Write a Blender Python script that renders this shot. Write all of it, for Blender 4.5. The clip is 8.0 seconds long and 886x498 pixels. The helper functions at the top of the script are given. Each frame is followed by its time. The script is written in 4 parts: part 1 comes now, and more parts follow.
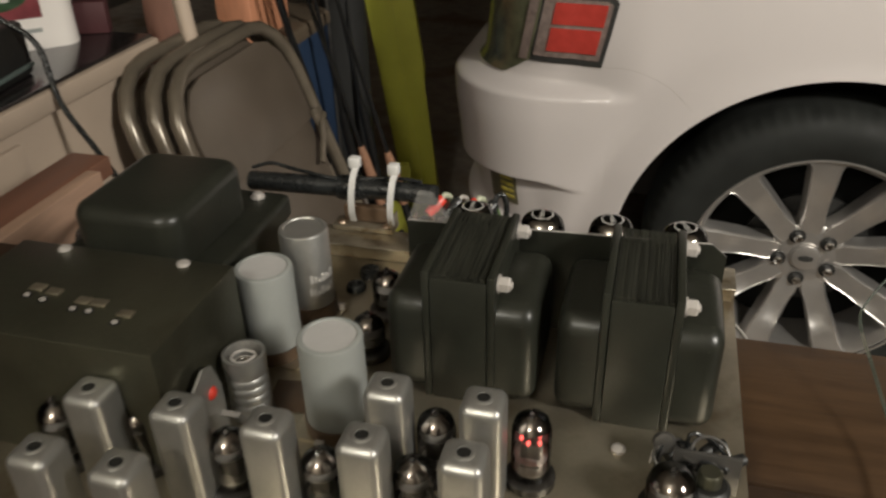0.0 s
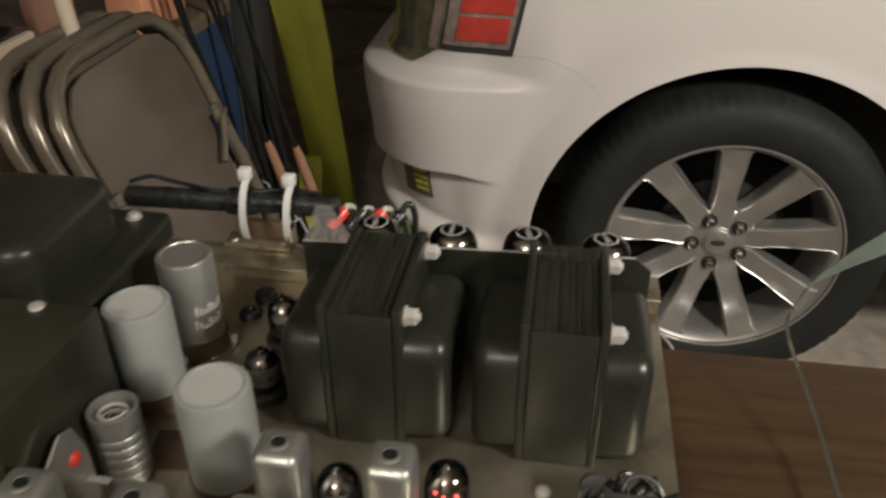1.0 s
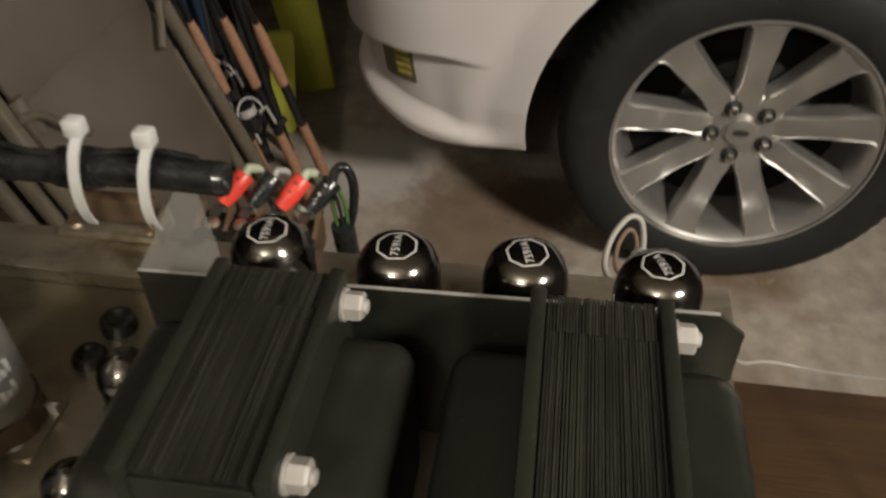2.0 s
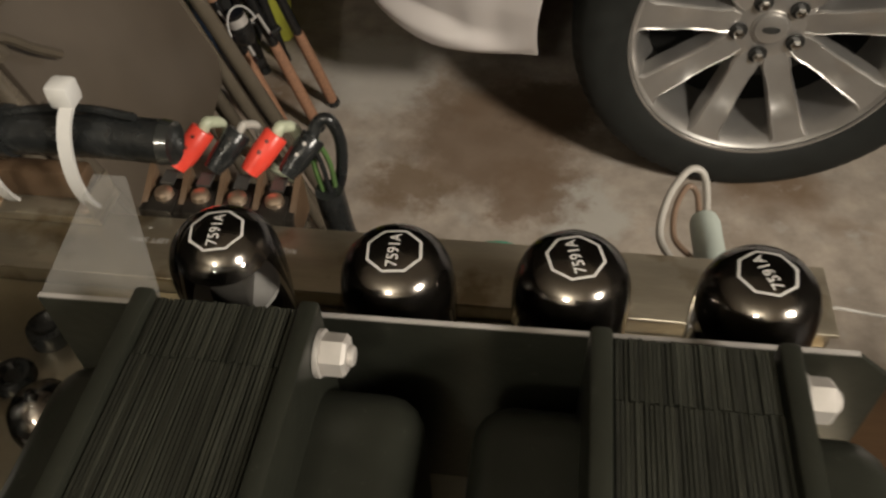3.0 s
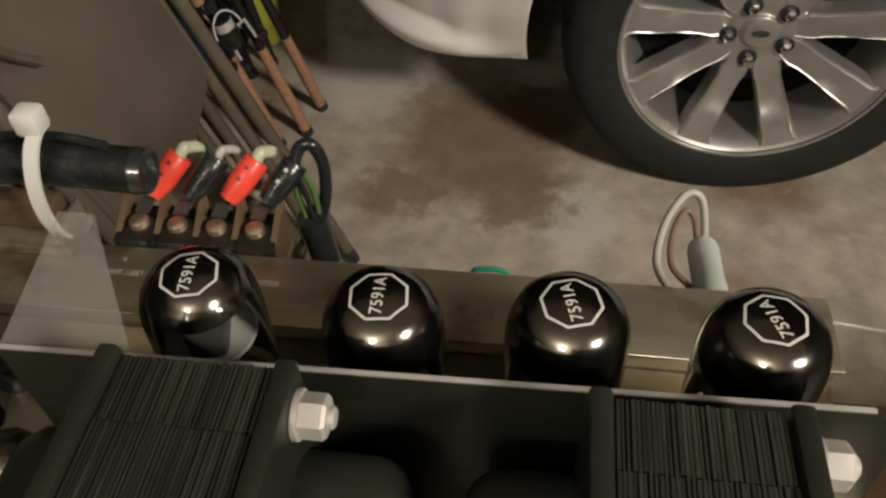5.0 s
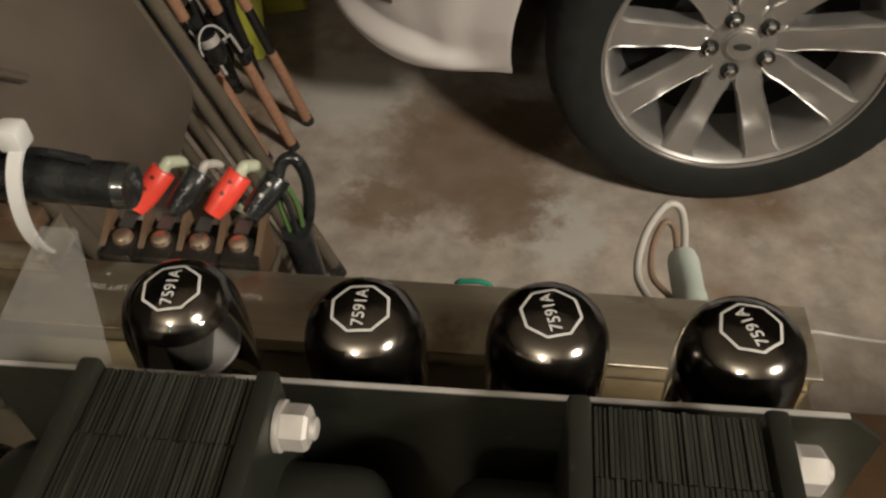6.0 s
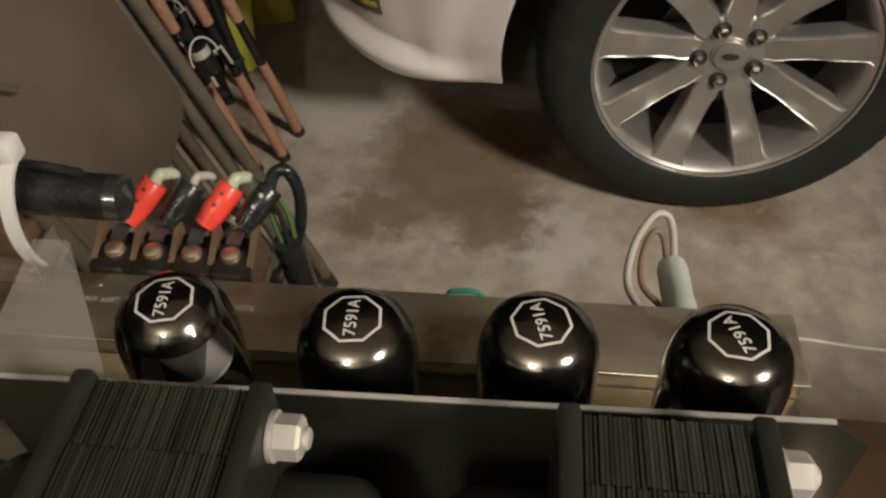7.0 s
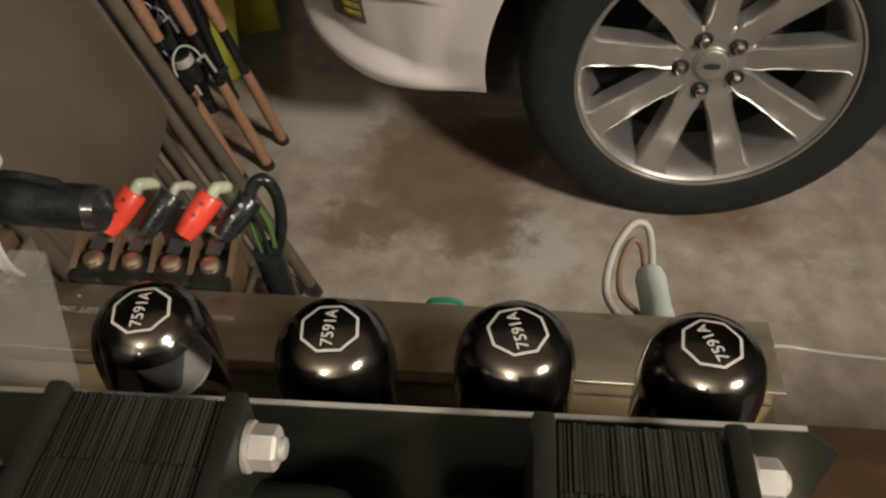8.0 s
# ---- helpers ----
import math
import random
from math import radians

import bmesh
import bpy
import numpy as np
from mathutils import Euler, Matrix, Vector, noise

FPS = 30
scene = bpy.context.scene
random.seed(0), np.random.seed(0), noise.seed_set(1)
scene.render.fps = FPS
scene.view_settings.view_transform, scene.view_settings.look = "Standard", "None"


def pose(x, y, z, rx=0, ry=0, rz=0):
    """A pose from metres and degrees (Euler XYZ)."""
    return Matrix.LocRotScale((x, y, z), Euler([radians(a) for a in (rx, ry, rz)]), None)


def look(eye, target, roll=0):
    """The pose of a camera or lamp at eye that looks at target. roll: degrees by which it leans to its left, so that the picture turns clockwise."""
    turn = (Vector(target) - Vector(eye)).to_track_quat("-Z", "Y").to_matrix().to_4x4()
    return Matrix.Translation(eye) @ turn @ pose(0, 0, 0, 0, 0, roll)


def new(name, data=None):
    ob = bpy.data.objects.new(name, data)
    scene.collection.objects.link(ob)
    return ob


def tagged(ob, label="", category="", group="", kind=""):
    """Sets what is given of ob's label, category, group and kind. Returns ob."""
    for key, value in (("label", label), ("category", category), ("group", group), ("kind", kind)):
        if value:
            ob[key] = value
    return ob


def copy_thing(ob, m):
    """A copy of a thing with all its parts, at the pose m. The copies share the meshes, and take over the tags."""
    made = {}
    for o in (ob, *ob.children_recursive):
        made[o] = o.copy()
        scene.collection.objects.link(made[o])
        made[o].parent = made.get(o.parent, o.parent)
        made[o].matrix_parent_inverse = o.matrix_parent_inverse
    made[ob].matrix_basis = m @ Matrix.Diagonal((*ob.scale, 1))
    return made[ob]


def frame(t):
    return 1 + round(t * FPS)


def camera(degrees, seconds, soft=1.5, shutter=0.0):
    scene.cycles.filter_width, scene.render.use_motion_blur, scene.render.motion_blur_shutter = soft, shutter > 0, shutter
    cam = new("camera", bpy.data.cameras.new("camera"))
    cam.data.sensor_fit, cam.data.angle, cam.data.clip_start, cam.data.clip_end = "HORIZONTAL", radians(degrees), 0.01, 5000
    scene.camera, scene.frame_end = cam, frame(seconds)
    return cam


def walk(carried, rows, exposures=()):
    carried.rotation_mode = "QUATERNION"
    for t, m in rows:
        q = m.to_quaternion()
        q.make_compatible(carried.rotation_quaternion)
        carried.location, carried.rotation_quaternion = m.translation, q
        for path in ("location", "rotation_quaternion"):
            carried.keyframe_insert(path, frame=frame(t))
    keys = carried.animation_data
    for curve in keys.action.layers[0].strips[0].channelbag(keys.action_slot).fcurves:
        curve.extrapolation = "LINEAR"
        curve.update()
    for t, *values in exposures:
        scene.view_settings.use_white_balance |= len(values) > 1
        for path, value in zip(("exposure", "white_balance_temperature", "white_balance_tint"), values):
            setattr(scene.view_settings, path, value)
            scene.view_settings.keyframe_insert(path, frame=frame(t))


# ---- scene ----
cam = camera(57.57, 8.0, soft=2.5, shutter=0.5)
# seconds, eye (x, y, z), yaw, pitch, roll
ROWS = [
    (0.00, 0.1103, -0.4707, 1.3181, 15.66, -30.57, -1.61),
    (0.50, 0.0917, -0.4264, 1.3060, 11.59, -31.36, -0.85),
    (1.00, 0.1074, -0.4157, 1.3097, 9.02, -31.63, -0.26),
    (1.20, 0.1147, -0.3823, 1.3247, 8.38, -31.89, -0.65),
    (1.50, 0.1039, -0.3236, 1.3133, 8.98, -32.62, -1.74),
    (2.00, 0.0960, -0.2089, 1.2498, 8.79, -41.15, -0.67),
    (2.20, 0.0977, -0.1891, 1.2440, 8.88, -42.97, -1.00),
    (3.30, 0.0778, -0.1240, 1.2117, 10.17, -48.64, -3.47),
    (3.50, 0.0765, -0.1231, 1.2148, 9.73, -47.74, -3.14),
    (4.00, 0.0772, -0.1167, 1.2077, 9.71, -49.43, -3.09),
    (4.50, 0.0796, -0.1166, 1.2116, 9.52, -48.80, -2.96),
    (6.00, 0.0837, -0.1186, 1.2160, 7.60, -47.14, -2.01),
    (6.50, 0.0837, -0.1192, 1.2166, 7.15, -46.82, -2.04),
    (7.00, 0.0840, -0.1198, 1.2174, 6.70, -46.45, -1.68),
    (7.50, 0.0854, -0.1211, 1.2194, 6.17, -46.17, -1.34),
    (8.00, 0.0862, -0.1202, 1.2186, 5.21, -45.89, -0.75),
]
walk(cam, [(t, pose(x, y, z, 90 + pitch, 0, yaw) @ pose(0, 0, 0, 0, 0, roll)) for t, x, y, z, yaw, pitch, roll in ROWS], [(0.0, 0.0, 6500, 10), (1.5, 0.0, 6550, 10), (3.5, 0.0, 6900, 11), (8.0, 0.0, 6900, 11)])

# ---- world and lamps ----
world = bpy.data.worlds.new("world")
world.use_nodes = True
world.node_tree.nodes["Background"].inputs["Color"].default_value = (0.9, 0.85, 0.75, 1)
world.node_tree.nodes["Background"].inputs["Strength"].default_value = 0.02
scene.world = world


LAMP = Vector((1.95, -1.0, 2.35))
bulb = bpy.data.lights.new("reflector_bulb", "SPOT")
bulb.energy, bulb.shadow_soft_size, bulb.color = 450, 0.22, (1.0, 0.95, 0.86)
bulb.spot_size, bulb.spot_blend = radians(62), 1.0
new("reflector_bulb", bulb).matrix_basis = look(LAMP, (-0.12, 1.5, 0.5))
side = bpy.data.lights.new("shop_light", "POINT")
side.energy, side.shadow_soft_size, side.color = 38, 0.12, (1.0, 0.96, 0.85)
new("shop_light", side).location = (-0.25, -1.6, 2.25)


# ---- materials ----
def mat(name, color, rough=0.5, metal=0.0, vary=0.12, scale=40.0, grain=400.0, bump=0.05, stain=None, streak=None, coat=0.0, spread=0.0, ior=1.5):
    """A surface with two scales of change in colour and gloss, fine relief, an optional stain colour and streaks along one axis."""
    m = bpy.data.materials.new(name)
    m.use_nodes = True
    t = m.node_tree
    b = t.nodes["Principled BSDF"]
    b.inputs["Metallic"].default_value = metal
    b.inputs["IOR"].default_value = ior
    b.inputs["Coat Weight"].default_value = coat
    b.inputs["Coat Roughness"].default_value = 0.08
    co = t.nodes.new("ShaderNodeTexCoord")
    mp = t.nodes.new("ShaderNodeMapping")
    t.links.new(co.outputs["Object"], mp.inputs["Vector"])
    if streak:
        mp.inputs["Scale"].default_value = streak
    n1 = t.nodes.new("ShaderNodeTexNoise")
    n1.inputs["Scale"].default_value, n1.inputs["Detail"].default_value = scale, 5.0
    n2 = t.nodes.new("ShaderNodeTexNoise")
    n2.inputs["Scale"].default_value, n2.inputs["Detail"].default_value = grain, 2.0
    for n in (n1, n2):
        t.links.new(mp.outputs["Vector"], n.inputs["Vector"])
    mix = t.nodes.new("ShaderNodeMix")
    mix.data_type = "RGBA"
    c = Vector(color[:3])
    mix.inputs["A"].default_value = (*(c * (1 - vary)), 1)
    mix.inputs["B"].default_value = (*[min(1, v * (1 + vary)) for v in c], 1)
    ad = t.nodes.new("ShaderNodeMath")
    ad.operation = "MULTIPLY_ADD"
    ad.inputs[1].default_value = 0.35
    t.links.new(n2.outputs["Fac"], ad.inputs[0])
    sh = t.nodes.new("ShaderNodeMapRange")
    sh.inputs["From Min"].default_value, sh.inputs["From Max"].default_value = 0.3, 0.7
    sh.inputs["To Max"].default_value = 0.7
    t.links.new(n1.outputs["Fac"], sh.inputs["Value"])
    t.links.new(sh.outputs["Result"], ad.inputs[2])
    t.links.new(ad.outputs[0], mix.inputs["Factor"])
    out = mix.outputs["Result"]
    if stain:
        n3 = t.nodes.new("ShaderNodeTexNoise")
        n3.inputs["Scale"].default_value, n3.inputs["Detail"].default_value = stain[1], 6.0
        t.links.new(co.outputs["Object"], n3.inputs["Vector"])
        r3 = t.nodes.new("ShaderNodeMapRange")
        r3.inputs["From Min"].default_value, r3.inputs["From Max"].default_value = stain[2], stain[2] + 0.14
        t.links.new(n3.outputs["Fac"], r3.inputs["Value"])
        m3 = t.nodes.new("ShaderNodeMix")
        m3.data_type = "RGBA"
        m3.inputs["B"].default_value = (*stain[0], 1)
        t.links.new(r3.outputs["Result"], m3.inputs["Factor"])
        t.links.new(out, m3.inputs["A"])
        out = m3.outputs["Result"]
    if spread:
        oi = t.nodes.new("ShaderNodeObjectInfo")
        hv = t.nodes.new("ShaderNodeHueSaturation")
        r4 = t.nodes.new("ShaderNodeMapRange")
        r4.inputs["To Min"].default_value, r4.inputs["To Max"].default_value = 1 - spread, 1 + spread
        t.links.new(oi.outputs["Random"], r4.inputs["Value"])
        t.links.new(r4.outputs["Result"], hv.inputs["Value"])
        t.links.new(out, hv.inputs["Color"])
        out = hv.outputs["Color"]
    t.links.new(out, b.inputs["Base Color"])
    rr = t.nodes.new("ShaderNodeMapRange")
    rr.inputs["To Min"].default_value, rr.inputs["To Max"].default_value = max(0.02, rough * 0.75), min(1, rough * 1.25)
    t.links.new(n1.outputs["Fac"], rr.inputs["Value"])
    t.links.new(rr.outputs["Result"], b.inputs["Roughness"])
    if bump:
        bp = t.nodes.new("ShaderNodeBump")
        bp.inputs["Strength"].default_value, bp.inputs["Distance"].default_value = bump, 0.002
        t.links.new(n2.outputs["Fac"], bp.inputs["Height"])
        t.links.new(bp.outputs["Normal"], b.inputs["Normal"])
    return m


def thin_glass(name, color):
    """A blown glass wall too thin to bend the view: clear, with a sheen at its edges."""
    m = bpy.data.materials.new(name)
    m.use_nodes = True
    t = m.node_tree
    clear, sheen, mix, fres = t.nodes.new("ShaderNodeBsdfTransparent"), t.nodes.new("ShaderNodeBsdfGlossy"), t.nodes.new("ShaderNodeMixShader"), t.nodes.new("ShaderNodeFresnel")
    clear.inputs["Color"].default_value = (*color, 1)
    sheen.inputs["Roughness"].default_value = 0.04
    fres.inputs["IOR"].default_value = 1.6
    t.links.new(fres.outputs["Fac"], mix.inputs[0])
    t.links.new(clear.outputs["BSDF"], mix.inputs[1])
    t.links.new(sheen.outputs["BSDF"], mix.inputs[2])
    t.links.new(mix.outputs["Shader"], t.nodes["Material Output"].inputs["Surface"])
    return m


def glow(name, color, strength):
    m = bpy.data.materials.new(name)
    m.use_nodes = True
    b = m.node_tree.nodes["Principled BSDF"]
    b.inputs["Base Color"].default_value = (*color, 1)
    b.inputs["Emission Color"].default_value = (*color, 1)
    b.inputs["Emission Strength"].default_value = strength
    return m


def concrete_material():
    m = mat("concrete", (0.34, 0.29, 0.24), 0.75, vary=0.34, scale=15.0, grain=90, bump=0.3, stain=((0.19, 0.13, 0.085), 2.6, 0.52))
    t = m.node_tree
    b = t.nodes["Principled BSDF"]
    old = b.inputs["Base Color"].links[0].from_socket
    co = t.nodes.new("ShaderNodeTexCoord")
    n = t.nodes.new("ShaderNodeTexNoise")
    n.inputs["Scale"].default_value, n.inputs["Detail"].default_value, n.inputs["Roughness"].default_value = 9.0, 8.0, 0.7
    t.links.new(co.outputs["Object"], n.inputs["Vector"])
    r = t.nodes.new("ShaderNodeMapRange")
    r.inputs["From Min"].default_value, r.inputs["From Max"].default_value = 0.56, 0.72
    t.links.new(n.outputs["Fac"], r.inputs["Value"])
    mx = t.nodes.new("ShaderNodeMix")
    mx.data_type = "RGBA"
    mx.inputs["B"].default_value = (0.40, 0.37, 0.33, 1)
    t.links.new(r.outputs["Result"], mx.inputs["Factor"])
    t.links.new(old, mx.inputs["A"])
    out = mx.outputs["Result"]
    for place, radius, color in (((-0.36, 1.52, 0), 0.20, (0.44, 0.41, 0.37, 1)), ((0.17, 1.06, 0), 0.12, (0.42, 0.40, 0.36, 1)), ((-0.03, 1.32, 0), 0.26, (0.155, 0.10, 0.062, 1)), ((0.06, 1.12, 0), 0.12, (0.16, 0.105, 0.066, 1)), ((0.10, 1.42, 0), 0.14, (0.12, 0.08, 0.05, 1)), ((-0.20, 1.12, 0), 0.12, (0.17, 0.115, 0.07, 1))):
        warp = t.nodes.new("ShaderNodeMix")
        warp.data_type, warp.blend_type = "RGBA", "LINEAR_LIGHT"
        warp.inputs["Factor"].default_value = 0.15
        t.links.new(co.outputs["Object"], warp.inputs["A"])
        t.links.new(n.outputs["Color"], warp.inputs["B"])
        d = t.nodes.new("ShaderNodeVectorMath")
        d.operation = "DISTANCE"
        d.inputs[1].default_value = place
        t.links.new(warp.outputs["Result"], d.inputs[0])
        f = t.nodes.new("ShaderNodeMapRange")
        f.inputs["From Min"].default_value, f.inputs["From Max"].default_value = radius, radius * 0.55
        f.inputs["To Max"].default_value = 0.8
        t.links.new(d.outputs["Value"], f.inputs["Value"])
        p = t.nodes.new("ShaderNodeMix")
        p.data_type = "RGBA"
        p.inputs["B"].default_value = color
        t.links.new(f.outputs["Result"], p.inputs["Factor"])
        t.links.new(out, p.inputs["A"])
        out = p.outputs["Result"]
    t.links.new(out, b.inputs["Base Color"])
    return m


CONCRETE = concrete_material()
LIGHTWALL = mat("pale_wall_board", (0.72, 0.67, 0.59), 0.85, vary=0.08, scale=4)
# north and west walls: their shade is put into this near-black colour
WALL = mat("shaded_wall_tone", (0.045, 0.037, 0.028), 0.8, vary=0.2, scale=6)
CEILING = mat("ceiling_board", (0.80, 0.76, 0.69), 0.9, vary=0.1, scale=5)
BENCHWOOD = mat("bench_wood", (0.047, 0.026, 0.0125), 0.5, vary=0.4, scale=9, grain=60, bump=0.12, streak=(1.0, 12.0, 12.0), stain=((0.025, 0.014, 0.008), 7, 0.58), ior=1.35)
ORANGEWOOD = mat("orange_board_wood", (0.155, 0.068, 0.04), 0.5, vary=0.25, scale=8, grain=80, bump=0.1, streak=(10.0, 1.0, 10.0))
CAR = mat("car_paint", (0.475, 0.438, 0.420), 0.4, vary=0.02, scale=3, grain=900, bump=0.0, coat=0.3)
BLACKPLASTIC = mat("black_plastic", (0.012, 0.012, 0.011), 0.5, vary=0.3, scale=30, bump=0.1)
# flat black that stands for the shade behind the wheel's spokes
SPOKESHADE = mat("spoke_shade_black", (0.006, 0.006, 0.0055), 0.9, vary=0.3, scale=30, bump=0.1, ior=1.2)
RUBBER = mat("tyre_rubber", (0.0115, 0.0125, 0.0110), 0.7, ior=1.36, vary=0.25, scale=25, grain=300, bump=0.15)
ALLOY = mat("polished_alloy", (0.50, 0.48, 0.455), 0.36, metal=0.85, vary=0.1, scale=18, grain=250, bump=0.015)
CHROME = mat("chrome", (0.7, 0.68, 0.65), 0.1, metal=1.0, vary=0.05, scale=60, bump=0.0)
REDLENS = mat("red_lens", (0.36, 0.04, 0.03), 0.2, vary=0.15, scale=60, bump=0.1, coat=0.4)
# clear lens; a yellow-green reflection is put into its olive base colour
CLEARLENS = mat("reflection_tinted_lens", (0.16, 0.165, 0.10), 0.12, metal=0.5, vary=0.5, scale=24, bump=0.2, coat=0.5)
DARKTRIM = mat("dark_lens_trim", (0.03, 0.03, 0.028), 0.3, vary=0.2)
CHASSIS = mat("plated_chassis_steel", (0.47, 0.42, 0.32), 0.34, metal=0.9, vary=0.22, scale=22, grain=300, bump=0.05, stain=((0.26, 0.21, 0.14), 18, 0.55))
STEPSTEEL = mat("aged_plated_steel", (0.42, 0.37, 0.285), 0.4, metal=0.85, vary=0.28, scale=30, grain=500, bump=0.04, streak=(0.4, 3, 3), stain=((0.24, 0.19, 0.12), 55, 0.55))
BLACKPAINT = mat("black_enamel", (0.0195, 0.0205, 0.0155), 0.33, ior=1.4, vary=0.35, scale=25, grain=250, bump=0.06, stain=((0.07, 0.067, 0.055), 330, 0.67))
LAMIRON = mat("black_lamination_iron", (0.023, 0.0235, 0.0175), 0.55, ior=1.36, vary=0.6, scale=90, grain=500, bump=0.3, spread=0.32, streak=(1, 0.15, 1))
ZINC = mat("zinc_plate", (0.47, 0.44, 0.41), 0.58, metal=0.35, vary=0.12, scale=120, bump=0.05)
TINCAN = mat("tin_can_aluminium", (0.46, 0.455, 0.43), 0.40, metal=0.82, vary=0.16, scale=45, grain=500, bump=0.05)
GREYSLEEVE = mat("grey_plastic_sleeve", (0.27, 0.282, 0.268), 0.5, vary=0.08, scale=40, bump=0.05)
GREYTOP = mat("pale_grey_can_top", (0.42, 0.41, 0.40), 0.5, vary=0.08, scale=50, bump=0.05)
PHENOLIC = mat("brown_phenolic", (0.085, 0.052, 0.030), 0.45, vary=0.25, scale=70, bump=0.05)
COVER = mat("dull_olive_cover_steel", (0.098, 0.096, 0.068), 0.36, metal=0.75, vary=0.3, scale=14, grain=300, bump=0.05, stain=((0.07, 0.06, 0.04), 12, 0.56))
GETTER = mat("dark_getter_mirror", (0.37, 0.345, 0.32), 0.15, metal=1.0, vary=0.4, scale=70, grain=200, bump=0.0)
BULBGLASS = thin_glass("bulb_glass", (0.95, 0.94, 0.92))
BAKELITE = mat("black_bakelite", (0.015, 0.013, 0.011), 0.3, vary=0.2, scale=80, bump=0.03)
PLATEMETAL = mat("dark_anode_metal", (0.10, 0.095, 0.088), 0.4, metal=0.6, vary=0.2, scale=80)
WHITEPRINT = mat("white_print", (0.54, 0.52, 0.49), 0.6, vary=0.08, scale=300, bump=0.0)
HEATER = glow("heater_glow", (1.0, 0.12, 0.10), 2.2)
NYLON = mat("white_nylon", (0.56, 0.55, 0.53), 0.4, vary=0.05, scale=60, bump=0.02)
REDVINYL = mat("red_vinyl", (0.66, 0.055, 0.035), 0.35, vary=0.12, scale=120, bump=0.05)
BLACKVINYL = mat("black_vinyl", (0.014, 0.015, 0.015), 0.27, vary=0.4, scale=80, grain=160, bump=0.35)
GREENWIRE = mat("green_wire", (0.06, 0.11, 0.035), 0.4, vary=0.1)
TEALWIRE = mat("teal_wire", (0.015, 0.22, 0.14), 0.4, vary=0.1)
PALEWIRE = mat("pale_wire", (0.34, 0.36, 0.26), 0.4, vary=0.1)
GREYWIRE = mat("grey_wire", (0.30, 0.28, 0.25), 0.5, vary=0.1)
BRASS = mat("brass", (0.72, 0.56, 0.42), 0.42, metal=1.0, vary=0.15, scale=150)
GREYPLUG = mat("grey_green_plug", (0.36, 0.40, 0.36), 0.55, vary=0.08, scale=60, bump=0.05)
CHAIRPAINT = mat("brown_chair_enamel", (0.078, 0.062, 0.047), 0.35, vary=0.12, scale=16, grain=500, bump=0.03)
CHAIRTUBE = mat("brown_tube_enamel", (0.12, 0.10, 0.075), 0.25, metal=0.35, vary=0.15, scale=30, bump=0.02)
CREAM = mat("cream_laminate", (0.40, 0.32, 0.25), 0.5, vary=0.08, scale=10, bump=0.03)
CORK = mat("cork", (0.28, 0.145, 0.085), 0.75, vary=0.3, scale=150, grain=500, bump=0.3)
RODBLACK = mat("rod_black", (0.012, 0.012, 0.012), 0.25, vary=0.3)
YELLOW = mat("yellow_green_plastic", (0.56, 0.57, 0.08), 0.5, vary=0.12, scale=12, bump=0.04)
BLUE = mat("blue_plastic", (0.022, 0.042, 0.085), 0.45, vary=0.2, scale=9)
TRANSLUCENT = mat("frosted_clear_plastic", (0.40, 0.39, 0.37), 0.22, vary=0.1, scale=50, bump=0.03)
tree = TRANSLUCENT.node_tree
clear, blend = tree.nodes.new("ShaderNodeBsdfTransparent"), tree.nodes.new("ShaderNodeMixShader")
blend.inputs[0].default_value = 0.22
tree.links.new(clear.outputs["BSDF"], blend.inputs[1])
tree.links.new(tree.nodes["Principled BSDF"].outputs["BSDF"], blend.inputs[2])
tree.links.new(blend.outputs["Shader"], tree.nodes["Material Output"].inputs["Surface"])
GETTER2 = mat("black_getter_mirror", (0.22, 0.195, 0.18), 0.1, metal=1.0, vary=0.4, scale=90, bump=0.0)

# ---- mesh helpers ----


def thing(name, place, label, category, group="", turn=(0, 0, 0)):
    ob = new(name)
    ob.matrix_basis = pose(*place, *turn)
    ob.empty_display_size = 0.05
    return tagged(ob, label, category, group)


def part(name, bm, material, parent, label="", smooth=40):
    me = bpy.data.meshes.new(name)
    if smooth:
        bmesh.ops.recalc_face_normals(bm, faces=bm.faces)
        lim = radians(smooth)
        for f in bm.faces:
            f.smooth = True
        for e in bm.edges:
            e.smooth = len(e.link_faces) == 2 and e.calc_face_angle(0) < lim
    bm.to_mesh(me)
    bm.free()
    me.materials.append(material)
    ob = new(name, me)
    ob.parent = parent
    if label:
        ob["label"] = label
    return ob


def single(name, bm, material, place, label, category, group="", kind="", turn=(0, 0, 0), smooth=40):
    ob = part(name, bm, material, None, "", smooth)
    ob.matrix_basis = pose(*place, *turn)
    return tagged(ob, label, category, group, kind)


def box(x0, x1, y0, y1, z0, z1, bevel=0.0, seg=2, bm=None):
    bm = bm or bmesh.new()
    r = bmesh.ops.create_cube(bm, size=1.0, matrix=Matrix.Translation(((x0 + x1) / 2, (y0 + y1) / 2, (z0 + z1) / 2)) @ Matrix.Diagonal((x1 - x0, y1 - y0, z1 - z0, 1)))
    if bevel:
        es = list({e for v in r["verts"] for e in v.link_edges})
        bmesh.ops.bevel(bm, geom=es, offset=bevel, segments=seg, profile=0.5, affect="EDGES")
    return bm


